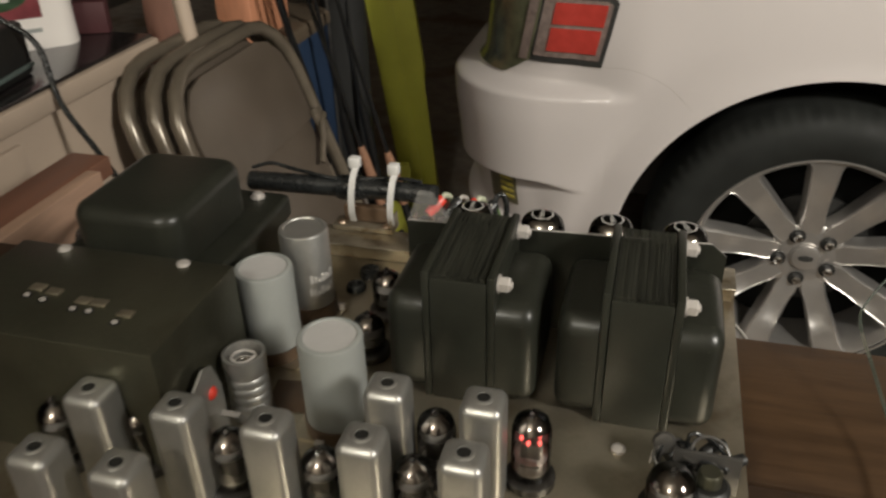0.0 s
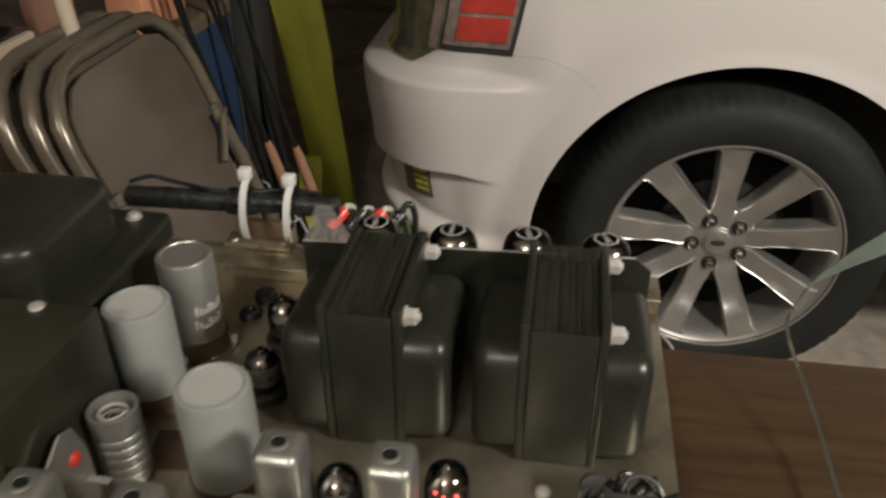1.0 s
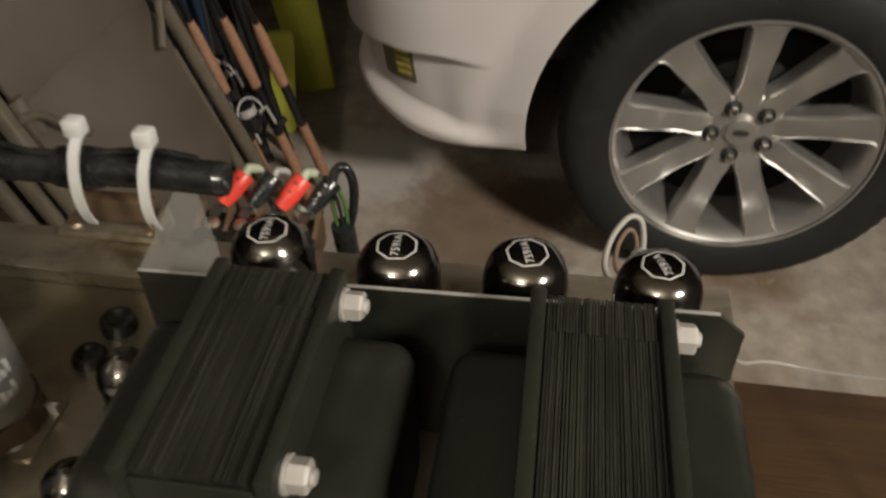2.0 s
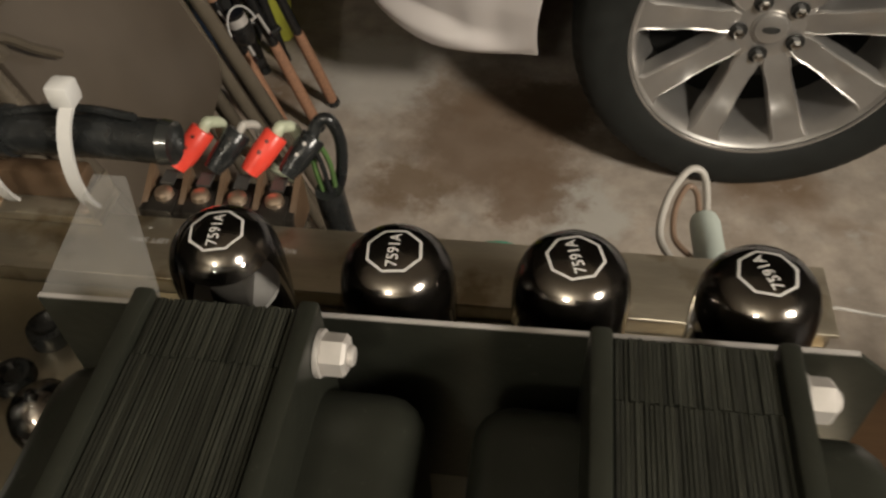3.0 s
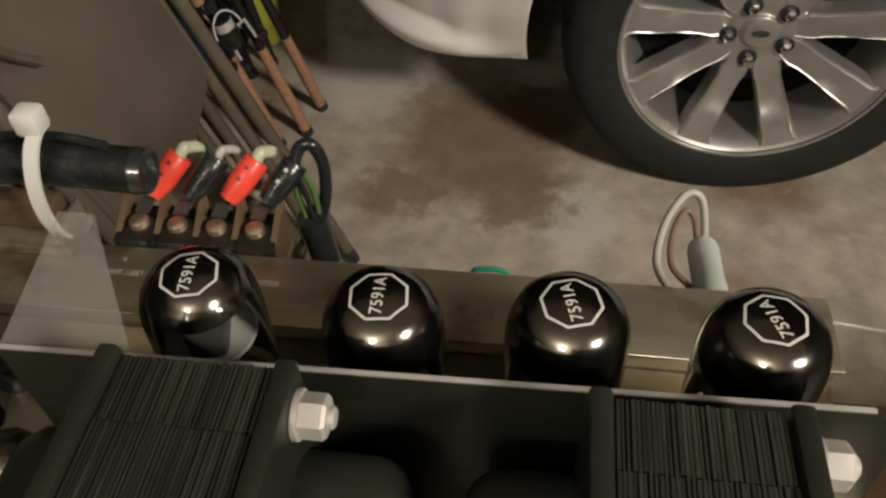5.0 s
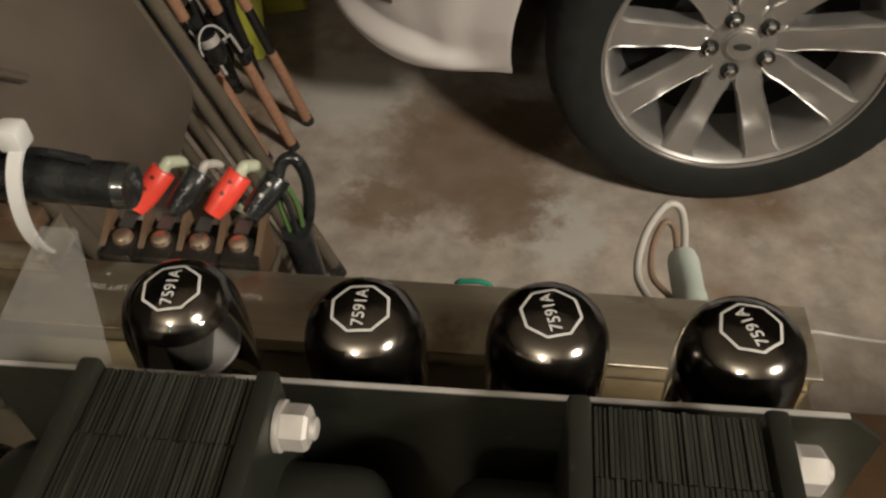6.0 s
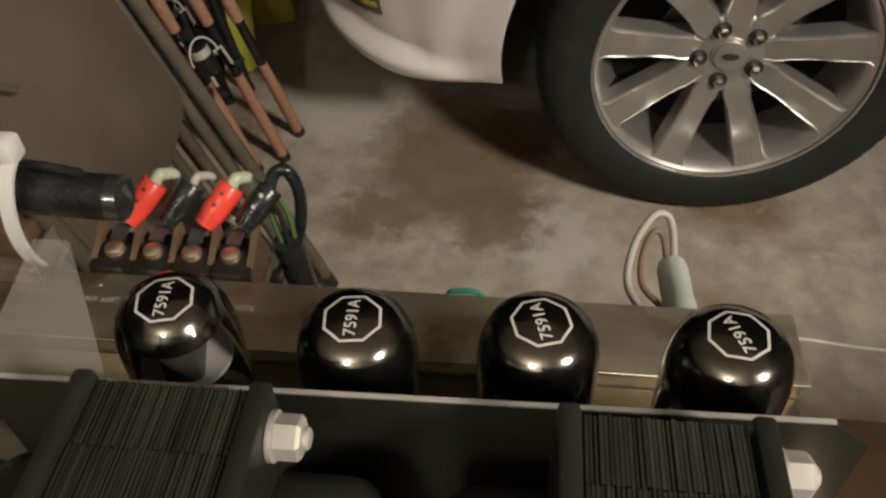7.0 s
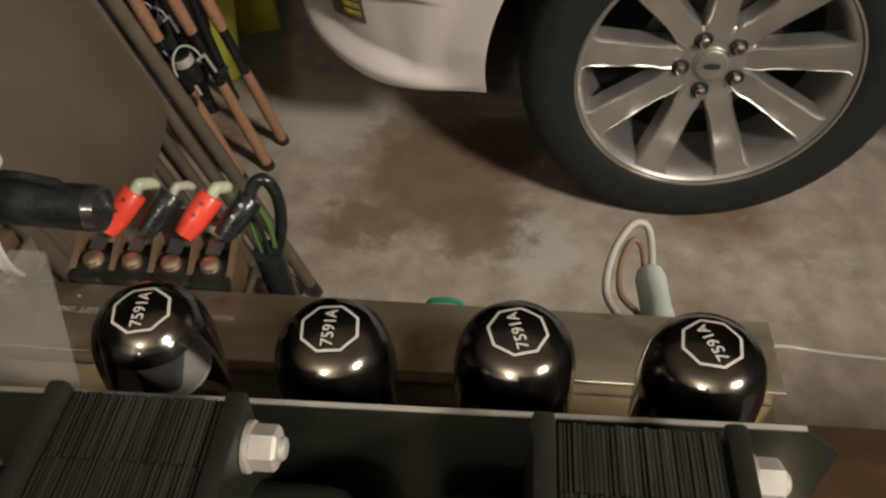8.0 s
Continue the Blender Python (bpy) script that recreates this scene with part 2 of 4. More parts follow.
def lathe(profile, seg=32, bm=None, m=Matrix()):
    """Turns (radius, height) pairs round z."""
    bm = bm or bmesh.new()
    rings = []
    for r, h in profile:
        if r < 1e-6:
            rings.append([bm.verts.new(m @ Vector((0, 0, h)))])
        else:
            rings.append([bm.verts.new(m @ Vector((r * math.cos(2 * math.pi * k / seg), r * math.sin(2 * math.pi * k / seg), h))) for k in range(seg)])
    for a, b in zip(rings, rings[1:]):
        for k in range(seg):
            j = (k + 1) % seg
            if len(a) == 1 and len(b) > 1:
                bm.faces.new((a[0], b[k], b[j]))
            elif len(b) == 1 and len(a) > 1:
                bm.faces.new((a[k], a[j], b[0]))
            elif len(a) > 1:
                bm.faces.new((a[k], a[j], b[j], b[k]))
    return bm


def smooth_path(points, n=8):
    """A Catmull-Rom curve through the points."""
    p = [Vector(q) for q in points]
    p = [2 * p[0] - p[1], *p, 2 * p[-1] - p[-2]]
    out = []
    for a, b, c, d in zip(p, p[1:], p[2:], p[3:]):
        for k in range(n):
            s = k / n
            out.append(0.5 * (2 * b + (c - a) * s + (2 * a - 5 * b + 4 * c - d) * s * s + (3 * b - a - 3 * c + d) * s ** 3))
    return out + [p[-2]]


def sweep(points, radius, seg=10, bm=None, flat=1.0, closed=True):
    """A tube along points; radius a number or one for each point."""
    bm = bm or bmesh.new()
    p = [Vector(q) for q in points]
    rs = radius if isinstance(radius, (list, tuple)) else [radius] * len(p)
    side, rings = None, []
    for k, q in enumerate(p):
        d = (p[min(k + 1, len(p) - 1)] - p[max(k - 1, 0)]).normalized()
        if side is None:
            side = d.cross(Vector((0, 0, 1)) if abs(d.z) < 0.9 else Vector((0, 1, 0))).normalized()
        side = (side - d * side.dot(d)).normalized()
        up = d.cross(side)
        rings.append([bm.verts.new(q + rs[k] * (math.cos(2 * math.pi * j / seg) * side + flat * math.sin(2 * math.pi * j / seg) * up)) for j in range(seg)])
    for a, b in zip(rings, rings[1:]):
        for j in range(seg):
            i = (j + 1) % seg
            bm.faces.new((a[j], a[i], b[i], b[j]))
    if closed:
        bm.faces.new(rings[0][::-1])
        bm.faces.new(rings[-1])
    return bm


def prism(outline, z0, z1, bevel=0.0, m=Matrix()):
    """A plate with a given outline."""
    bm = bmesh.new()
    lo = [bm.verts.new(m @ Vector((x, y, z0))) for x, y in outline]
    hi = [bm.verts.new(m @ Vector((x, y, z1))) for x, y in outline]
    n = len(outline)
    bm.faces.new(lo[::-1])
    top = bm.faces.new(hi)
    for k in range(n):
        bm.faces.new((lo[k], lo[(k + 1) % n], hi[(k + 1) % n], hi[k]))
    if bevel:
        bmesh.ops.bevel(bm, geom=list(top.edges), offset=bevel, segments=2, profile=0.5, affect="EDGES")
    return bm


def rounded(w, d, r, n=5):
    out = []
    for cx, cy, a0 in ((w / 2 - r, d / 2 - r, 0), (-w / 2 + r, d / 2 - r, 90), (-w / 2 + r, -d / 2 + r, 180), (w / 2 - r, -d / 2 + r, 270)):
        for k in range(n + 1):
            a = radians(a0 + 90 * k / n)
            out.append((cx + r * math.cos(a), cy + r * math.sin(a)))
    return out


def rblock(w, d, r, z0, z1, b, m=Matrix(), n=5):
    """A block with rounded upright corners and a rounded top edge."""
    bm = bmesh.new()
    levels = [(0.0, z0)] + [(b * (1 - math.cos(radians(a))), z1 - b + b * math.sin(radians(a))) for a in (0, 22, 45, 68, 90)]
    rings = [[bm.verts.new(m @ Vector((x, y, z))) for x, y in rounded(w - 2 * i, d - 2 * i, max(r - i, 0.0006), n)] for i, z in levels]
    k = len(rings[0])
    for lo, hi in zip(rings, rings[1:]):
        for j in range(k):
            bm.faces.new((lo[j], lo[(j + 1) % k], hi[(j + 1) % k], hi[j]))
    bm.faces.new(rings[0][::-1])
    bm.faces.new(rings[-1])
    return bm


def grid(rows):
    """A sheet from rows of points."""
    bm = bmesh.new()
    vs = [[bm.verts.new(p) for p in row] for row in rows]
    for a, b in zip(vs, vs[1:]):
        for k in range(len(a) - 1):
            bm.faces.new((a[k], a[k + 1], b[k + 1], b[k]))
    return bm


def ease(a, b, x):
    s = min(1, max(0, (x - a) / (b - a)))
    return s * s * (3 - 2 * s)


def table(rows, z, col):
    """A softened reading of a short table."""
    zs, vs = [r[0] for r in rows], [r[col] for r in rows]
    return float(np.dot(np.interp((z - 0.007, z - 0.0035, z, z + 0.0035, z + 0.007), zs, vs), (0.1, 0.25, 0.3, 0.25, 0.1)))


# ---- the garage ----
single("floor", box(-3.5, 4.5, -2.5, 5.0, -0.1, 0.0), CONCRETE, (0, 0, 0), "stained grey-brown concrete garage floor", "floor", kind="structure")
single("wall_north", box(-3.5, 4.5, 5.0, 5.12, -0.1, 2.6), WALL, (0, 0, 0), "garage wall with its shade put into a dark colour", "wall", kind="structure")
single("wall_south", box(-3.5, 4.5, -2.62, -2.5, -0.1, 2.6), LIGHTWALL, (0, 0, 0), "pale garage wall board", "wall", kind="structure")
single("wall_west", box(-3.62, -3.5, -2.62, 5.12, -0.1, 2.6), WALL, (0, 0, 0), "garage wall with its shade put into a dark colour", "wall", kind="structure")
single("wall_east", box(4.5, 4.62, -2.62, 5.12, -0.1, 2.6), LIGHTWALL, (0, 0, 0), "pale garage wall board", "wall", kind="structure")
single("ceiling", box(-3.62, 4.62, -2.62, 5.12, 2.6, 2.7), CEILING, (0, 0, 0), "plain garage ceiling board", "ceiling", kind="structure")

Z0 = 1.066  # height of the power tubes' tops
BENCH = Z0 - 0.122
TOP = Z0 - 0.0755  # the chassis' top plate
STEP = Z0 - 0.0625

# ---- workbench ----
bench = thing("workbench", (0.3, -0.4, 0), "brown wooden workbench with plank top", "workbench")
for k, (a, b) in enumerate(((-0.44, -0.25), (-0.248, -0.06), (-0.058, 0.13), (0.132, 0.31), (0.312, 0.461))):
    part("plank", box(-0.785, 1.1, a, b, BENCH - 0.04, BENCH, 0.002), BENCHWOOD, bench)
for x in (-0.72, 1.0):
    for y in (-0.35, 0.38):
        part("leg", box(x - 0.045, x + 0.045, y - 0.045, y + 0.045, 0, BENCH - 0.04, 0.004), BENCHWOOD, bench)

# ---- the receiver's chassis ----
chassis = thing("receiver_chassis", (0, 0, BENCH), "worn plated steel radio chassis on the wooden bench", "radio chassis")
h = TOP - BENCH
part("top_plate", box(-0.262, 0.1805, -0.292, 0.0358, h - 0.0015, h, 0.0004), CHASSIS, chassis)
part("rear_step", prism([(-0.262, 0.0), (0.1805, 0.0), (0.1805, 0.029), (-0.262, 0.029)], STEP - BENCH - 0.0015, STEP - BENCH, 0.0003, Matrix.Translation((0, 0.032, 0))), STEPSTEEL, chassis)
part("step_riser", box(-0.262, 0.1805, 0.0362, 0.0376, h - 0.002, STEP - BENCH - 0.0016), STEPSTEEL, chassis)
part("rear_wall", box(-0.262, 0.1805, 0.0596, 0.061, 0, STEP - BENCH - 0.0016), STEPSTEEL, chassis)
part("front_wall", box(-0.262, 0.1805, -0.292, -0.2905, 0, h - 0.0016), CHASSIS, chassis)
part("side_wall", box(0.179, 0.1805, -0.29, 0.0594, 0, h - 0.0016), CHASSIS, chassis)
part("side_wall", box(-0.262, -0.2605, -0.29, 0.0594, 0, h - 0.0016), CHASSIS, chassis)


# ---- output transformers ----
def hex_bolt(parent, place, axis="x", r=0.0048, length=0.0060):
    m = Matrix.Translation(place) @ (Matrix.Rotation(radians(90), 4, "Y") if axis == "x" else Matrix())
    bm = lathe([(0, 0), (r * 1.14, 0), (r * 1.14, 0.0012), (0, 0.0012)], 20, None, m)
    lathe([(0, 0.0012), (r * 0.97, 0.0012), (r, 0.0016), (r, length), (r * 0.85, length + 0.0008), (0, length + 0.0008)], 6, bm, m)
    lathe([(0, length), (r * 0.5, length), (r * 0.5, length + 0.0018), (r * 0.4, length + 0.0022), (0, length + 0.0022)], 14, bm, m)
    return part("bolt", bm, ZINC, parent, "zinc-plated hex bolt", 30)


def output_transformer(x):
    ob = thing("output_transformer", (x, -0.069, TOP), "black laminated output transformer bolted on the chassis", "transformer", "output transformers")
    top = Z0 + 0.012 - TOP
    n = 34
    for k in range(n):
        a = -0.0160 + 0.032 * k / n
        for y0, y1 in ((-0.038, 0.0227), (0.0230, 0.038)):
            lift, slip = random.uniform(-0.0003, 0.0002), random.uniform(-0.00015, 0.00015)
            part("lamination", box(a + 0.00008, a + 0.032 / n - random.choice((0.0001, 0.00015, 0.00035)), y0 + slip, y1 + slip, 0.0, top + lift), LAMIRON, ob, smooth=0)
    for s in (-1, 1):
        part("end_frame", box(s * 0.0189 - 0.0024, s * 0.0189 + 0.0024, -0.0395, 0.0395, 0, top + 0.002, 0.0012), BLACKPAINT, ob)
        bm = rblock(0.069, 0.074, 0.013, 0, 0.0235, 0.009, Matrix.Translation((s * 0.0213, -0.002, 0.0355)) @ Matrix.Rotation(radians(90 * s), 4, "Y"))
        part("end_bell", bm, BLACKPAINT, ob)
    part("front_strap", box(-0.0163, 0.0163, -0.0396, -0.0384, 0.0, top - 0.002, 0.0004), BLACKPAINT, ob, "black painted sheet over the stack's face")
    for y in (-0.030, 0.0315):
        for z in (top - 0.0065, 0.008):
            hex_bolt(ob, (0.0215, y, z))
    return ob


output_transformer(0.0162)
output_transformer(0.1168)
shield = thing("shield_plate", (0, -0.0225, TOP), "black painted steel plate with bright raw edge", "metal plate")
zl, zr = Z0 - 0.0032 - TOP, Z0 + 0.0020 - TOP
UPRIGHT = Matrix.Rotation(radians(90), 4, "X")
part("plate", prism([(-0.039, 0), (0.1635, 0), (0.1635, zr - 0.0075), (0.1545, zr), (-0.039, zl)], -0.0008, 0.0008, 0, UPRIGHT), BLACKPAINT, shield)
part("raw_edge", prism([(-0.039, zl + 0.0001), (0.1545, zr + 0.0001), (0.1545, zr + 0.0005), (-0.039, zl + 0.0005)], -0.0006, 0.0006, 0, UPRIGHT), ZINC, shield, "bright bare metal edge")
part("tab", prism([(-0.039, 0.001), (-0.007, 0.001), (-0.0345, 0.044), (-0.0445, 0.044)], zl - 0.0012, zl), TRANSLUCENT, shield, "frosted clear tapered tab")

# ---- power tubes ----
DOME = [(0.0, 0.0), (0.003, -0.0001), (0.006, -0.0005), (0.0090, -0.0011), (0.0115, -0.0025), (0.0134, -0.0050), (0.0147, -0.0088), (0.0153, -0.0135), (0.0154, -0.022), (0.0151, -0.038), (0.0140, -0.050)]


def dome_z(r):
    return float(np.interp(r, [p[0] for p in DOME[:8]], [p[1] for p in DOME[:8]]))


def letters(text, size):
    """Flat text as a fine triangle mesh, centred on the origin."""
    cu = bpy.data.curves.new("print", "FONT")
    cu.body, cu.size, cu.align_x, cu.align_y, cu.resolution_u = text, size, "CENTER", "CENTER", 3
    cu.offset = size * 0.008
    ob = new("print", cu)
    me = bpy.data.meshes.new_from_object(ob.evaluated_get(bpy.context.evaluated_depsgraph_get()))
    bm = bmesh.new()
    bm.from_mesh(me)
    bpy.data.objects.remove(ob)
    bpy.data.curves.remove(cu)
    bpy.data.meshes.remove(me)
    bmesh.ops.triangulate(bm, faces=bm.faces)
    return bm


def power_tube(x, y, turn, getter, lean=(0, 0), twist=0, cap=1.0):
    """getter: how far down the mirror reaches; twist turns the number against its octagon; cap shrinks the mirror inside the glass."""
    ob = thing("power_tube", (x, y, TOP), "glass power tube with dark silvered top and white octagon print", "vacuum tube", "power tubes", (lean[0], lean[1], turn))
    t = Z0 - TOP
    part("glass_bulb", lathe([(r, z + t) for r, z in DOME], 48), BULBGLASS, ob, "clear glass bulb", 60)
    part("getter_coating", lathe([(max(0, cap * (r - 0.0006)), z + t - 0.0005) for r, z in DOME if z > getter] + [(cap * 0.0145, getter + t), (cap * 0.0130, getter + t - 0.0012)], 48), GETTER, ob, "dark mirror getter coating", 60)
    part("base", lathe([(0, 0.0), (0.0150, 0.0), (0.0150, 0.010), (0.0144, 0.0115), (0.0138, 0.0200), (0.0, 0.0200)], 36), BAKELITE, ob, "black bakelite base")
    part("anode", box(-0.009, 0.009, -0.005, 0.005, 0.028, t + getter - 0.004, 0.002), PLATEMETAL, ob)
    part("mica_disc", lathe([(0, t - 0.0235), (0.0118, t - 0.0235), (0.0122, t - 0.0242), (0, t - 0.0245)], 28), GREYTOP, ob, "pale mica spacer disc")
    for sx in (-1, 1):
        part("support_rod", sweep([(sx * 0.006, 0, 0.026), (sx * 0.006, 0, t - 0.0195)], 0.0006, 6), ZINC, ob)
    ring = []
    bm = bmesh.new()
    for ro in (0.0076, 0.0069):
        row = []
        for k in range(8):
            for j in range(3):
                a, b = radians(22.5 + 45 * k), radians(67.5 + 45 * k)
                s = j / 3
                px, py = ro * ((1 - s) * math.cos(a) + s * math.cos(b)), ro * ((1 - s) * math.sin(a) + s * math.sin(b))
                row.append(bm.verts.new((px, py, t + dome_z(math.hypot(px, py)) + 0.00025)))
        ring.append(row)
    for k in range(24):
        j = (k + 1) % 24
        bm.faces.new((ring[0][k], ring[0][j], ring[1][j], ring[1][k]))
    part("octagon_print", bm, WHITEPRINT, ob, "white octagon outline")
    bm = letters("7591A", 0.0042)
    bmesh.ops.rotate(bm, verts=bm.verts, cent=(0, 0, 0), matrix=Matrix.Rotation(radians(twist), 3, "Z"))
    for v in bm.verts:
        v.co.z = t + dome_z(math.hypot(v.co.x, v.co.y)) + 0.0003
    part("number_print", bm, WHITEPRINT, ob, "white type number", 0)
    return ob


power_tube(0.0, 0.0012, 104, -0.0085, twist=-9, cap=0.86)
power_tube(0.0476, -0.0010, 97, -0.019, twist=-5)
power_tube(0.0929, 0.0015, 107, -0.020)
power_tube(0.1400, -0.0003, 127, -0.022, (0, 1.5), twist=-14)

# ---- power transformer, tuner cover ----
pt = thing("power_transformer", (-0.204, -0.05, TOP), "large black enamelled power transformer on the chassis", "transformer")
part("cover", rblock(0.078, 0.096, 0.016, 0.0, Z0 + 0.022 - TOP, 0.009), BLACKPAINT, pt)
part("flange", rblock(0.118, 0.142, 0.008, Z0 - 0.030 - TOP, Z0 - 0.0155 - TOP, 0.004, Matrix.Translation((0.002, 0.0, 0))), BLACKPAINT, pt)
part("lower_shell", prism(rounded(0.112, 0.136, 0.008), 0.0, Z0 - 0.0305 - TOP, 0.0, Matrix.Translation((0.002, 0.0, 0))), BLACKPAINT, pt)
for sx, sy in ((0.0385, 0.059), (-0.046, 0.059), (0.0385, -0.062), (-0.046, -0.062)):
    part("bolt", lathe([(0, 0), (0.0055, 0), (0.0055, 0.0012), (0.004, 0.0013), (0.0035, 0.0035), (0, 0.0042)], 16, None, Matrix.Translation((sx, sy, Z0 - 0.0155 - TOP))), ZINC, pt, "bright screw head")

tuner = thing("tuner_cover", (-0.19, -0.158, TOP), "dull olive sheet-steel tuner cover with screws", "metal cover")
zt = Z0 + 0.008 - TOP
part("box", box(-0.07, 0.0745, -0.047, 0.041, 0.0, zt, 0.0015), COVER, tuner)
for x, y in ((0.0447, 0.0354), (-0.036, 0.0354)):
    part("screw", lathe([(0, zt), (0.0042, zt), (0.0038, zt + 0.0014), (0.002, zt + 0.0022), (0, zt + 0.0022)], 14, None, Matrix.Translation((x, y, 0))), ZINC, tuner, "bright screw head")

# ---- capacitor cans ----


def can(name, x, y, r, z0, z1, body, topm, label):
    ob = thing(name, (x, y, TOP), label, "capacitor can")
    part("body", lathe([(0, z0), (r, z0), (r, z1 - 0.002), (r - 0.0006, z1 - 0.0006), (r - 0.002, z1), (r - 0.003, z1), (r - 0.0036, z1 - 0.0008)], 40), body, ob)
    part("top", lathe([(r - 0.0036, z1 - 0.0009), (r * 0.4, z1 - 0.0009), (0, z1 - 0.0009)], 40), topm, ob)
    part("insulator", lathe([(0, 0.0005), (r + 0.001, 0.0005), (r + 0.001, z0 - 0.0002), (0, z0 - 0.0002)], 40), PHENOLIC, ob, "brown phenolic ring")
    part("mount", prism(rounded(2.6 * r, 1.9 * r, 0.004), 0.0001, 0.0012), CHASSIS, ob)
    for a in (20, 140, 260):
        c, s = math.cos(radians(a)), math.sin(radians(a))
        part("twist_lug", box(c * (r + 0.0035) - 0.0025, c * (r + 0.0035) + 0.0025, s * (r + 0.0035) - 0.0012, s * (r + 0.0035) + 0.0012, 0.0012, 0.006), ZINC, ob)
    return ob


bare = can("capacitor_can", -0.1065, -0.0420, 0.0165, 0.013, Z0 - 0.006 - TOP, TINCAN, TINCAN, "bare aluminium capacitor can with stamped lettering")
for row in range(2):
    for k in range(7):
        a = radians(-62 + 9.5 * k + 4 * row)
        m = Matrix.Rotation(a, 4, "Z")
        bm = box(0.0164, 0.01665, -0.0008, 0.0008, 0.024 + 0.010 * row, 0.0305 + 0.010 * row - 0.0015 * (k % 3))
        bm.transform(m)
        part("stamped_bar", bm, WHITEPRINT, bare, "pale stamped lettering, worn")
can("capacitor_can", -0.1141, -0.088, 0.0183, 0.010, Z0 - 0.010 - TOP, GREYSLEEVE, GREYTOP, "grey plastic-sleeved capacitor can")
can("capacitor_can", -0.0465, -0.1455, 0.0183, 0.010, Z0 - 0.010 - TOP, GREYSLEEVE, GREYTOP, "grey plastic-sleeved capacitor can")


# ---- intermediate-frequency cans ----
def if_can(x, y):
    ob = thing("if_transformer_can", (x, y, TOP), "square aluminium tuning coil can with hole on top", "coil can", "coil cans")
    t = Z0 - 0.0085 - TOP
    bm = rblock(0.0218, 0.0218, 0.0048, 0, t - 0.001, 0.0050)
    part("shell", bm, TINCAN, ob)
    part("collar", lathe([(0.0056, t - 0.0011), (0.0050, t - 0.0007), (0.0040, t - 0.0004), (0.0034, t - 0.0005), (0.0032, t - 0.0009)], 20), TINCAN, ob)
    part("hole", lathe([(0.0033, t - 0.0007), (0, t - 0.0008)], 16), BLACKPLASTIC, ob, "dark adjusting hole")
    return ob


for x, y in ((-0.1484, -0.215), (-0.0994, -0.215), (-0.0511, -0.215), (-0.0027, -0.215), (0.0457, -0.215), (-0.0028, -0.177), (0.0464, -0.177), (-0.147, -0.257), (-0.104, -0.257)):
    if_can(x, y)


# ---- small tubes ----
def small_tube(x, y, height, r=0.0105, lit=False):
    ob = thing("small_tube", (x, y, TOP), "small glass tube with silvery top" if not lit else "small glass tube with glowing red heater", "vacuum tube", "small tubes")
    t = height
    prof = [(0.0, t), (0.0012, t - 0.0004), (0.0022, t - 0.003), (r * 0.55, t - 0.0045), (r * 0.85, t - 0.0075), (r, t - 0.013), (r, 0.009), (r * 0.9, 0.006)]
    part("glass_bulb", lathe(prof, 28), BULBGLASS, ob, "clear glass bulb", 60)
    part("getter_coating", lathe([(max(0, a - 0.0007), b - 0.0006) for a, b in prof[2:5]] + [(r - 0.0010, t - 0.0105)], 28), GETTER2, ob, "dark mirror getter coating", 60)
    part("anode", box(-r * 0.5, r * 0.5, -r * 0.35, r * 0.35, 0.012, t - 0.022 if lit else t - 0.017, 0.001), PLATEMETAL, ob)
    for z in (0.011, 0.019 if lit else t - 0.0165):
        part("mica_disc", lathe([(0, z), (r * 0.84, z), (r * 0.84, z - 0.0005), (0, z - 0.0005)], 20), GREYTOP, ob, "pale mica spacer disc")
    if lit:
        bm = bmesh.new()
        for k in range(5):
            q = radians(72 * k - 100)
            c = Vector((r * 0.5 * math.cos(q), r * 0.5 * math.sin(q), t - 0.0185 - 0.0012 * (k % 3)))
            sweep([c - Vector((0, 0, 0.0016)), c, c + Vector((0.0004, 0, 0.0013))], [0.0006, 0.0012, 0.0005], 8, bm)
        part("heater", bm, HEATER, ob, "glowing red heater")
    part("socket", lathe([(0, 0.0002), (r + 0.003, 0.0002), (r + 0.003, 0.005), (r + 0.001, 0.0065), (0, 0.0065)], 24), BAKELITE, ob, "black tube socket")
    return ob


for x, y, hh, lit in ((-0.1385, -0.199, 0.046, 0), (-0.0825, -0.204, 0.044, 0), (-0.0315, -0.204, 0.042, 0), (0.0155, -0.199, 0.042, 0), (0.0190, -0.168, 0.046, 0), (0.0685, -0.162, 0.050, 1), (-0.183, -0.207, 0.046, 0)):
    small_tube(x, y, hh, lit=bool(lit))

# ---- the car ----
WX, WY, WZ = 0.4765, 1.177, 0.364
car = thing("car", (WX, 2.0, 0), "off-white parked car, rear quarter with alloy wheel", "car")
CX, CY = WX, 2.0
AX, AZ, AR = 0.485, 0.357, 0.434  # wheel arch
SEC = [  # height, side, rear, corner radius
    (0.298, 1.200, -0.312, 0.26), (0.306, 1.186, -0.322, 0.26), (0.315, 1.180, -0.327, 0.26), (0.335, 1.175, -0.331, 0.258), (0.40, 1.168, -0.338, 0.255), (0.47, 1.166, -0.345, 0.252), (0.56, 1.165, -0.352, 0.25),
    (0.66, 1.163, -0.364, 0.25), (0.715, 1.165, -0.366, 0.25), (0.722, 1.172, -0.356, 0.245), (0.730, 1.190, -0.330, 0.23), (0.742, 1.204, -0.302, 0.215), (0.765, 1.204, -0.285, 0.21), (0.85, 1.194, -0.275, 0.21), (1.066, 1.190, -0.255, 0.21), (1.2, 1.20, -0.235, 0.21), (1.32, 1.24, -0.20, 0.21)]
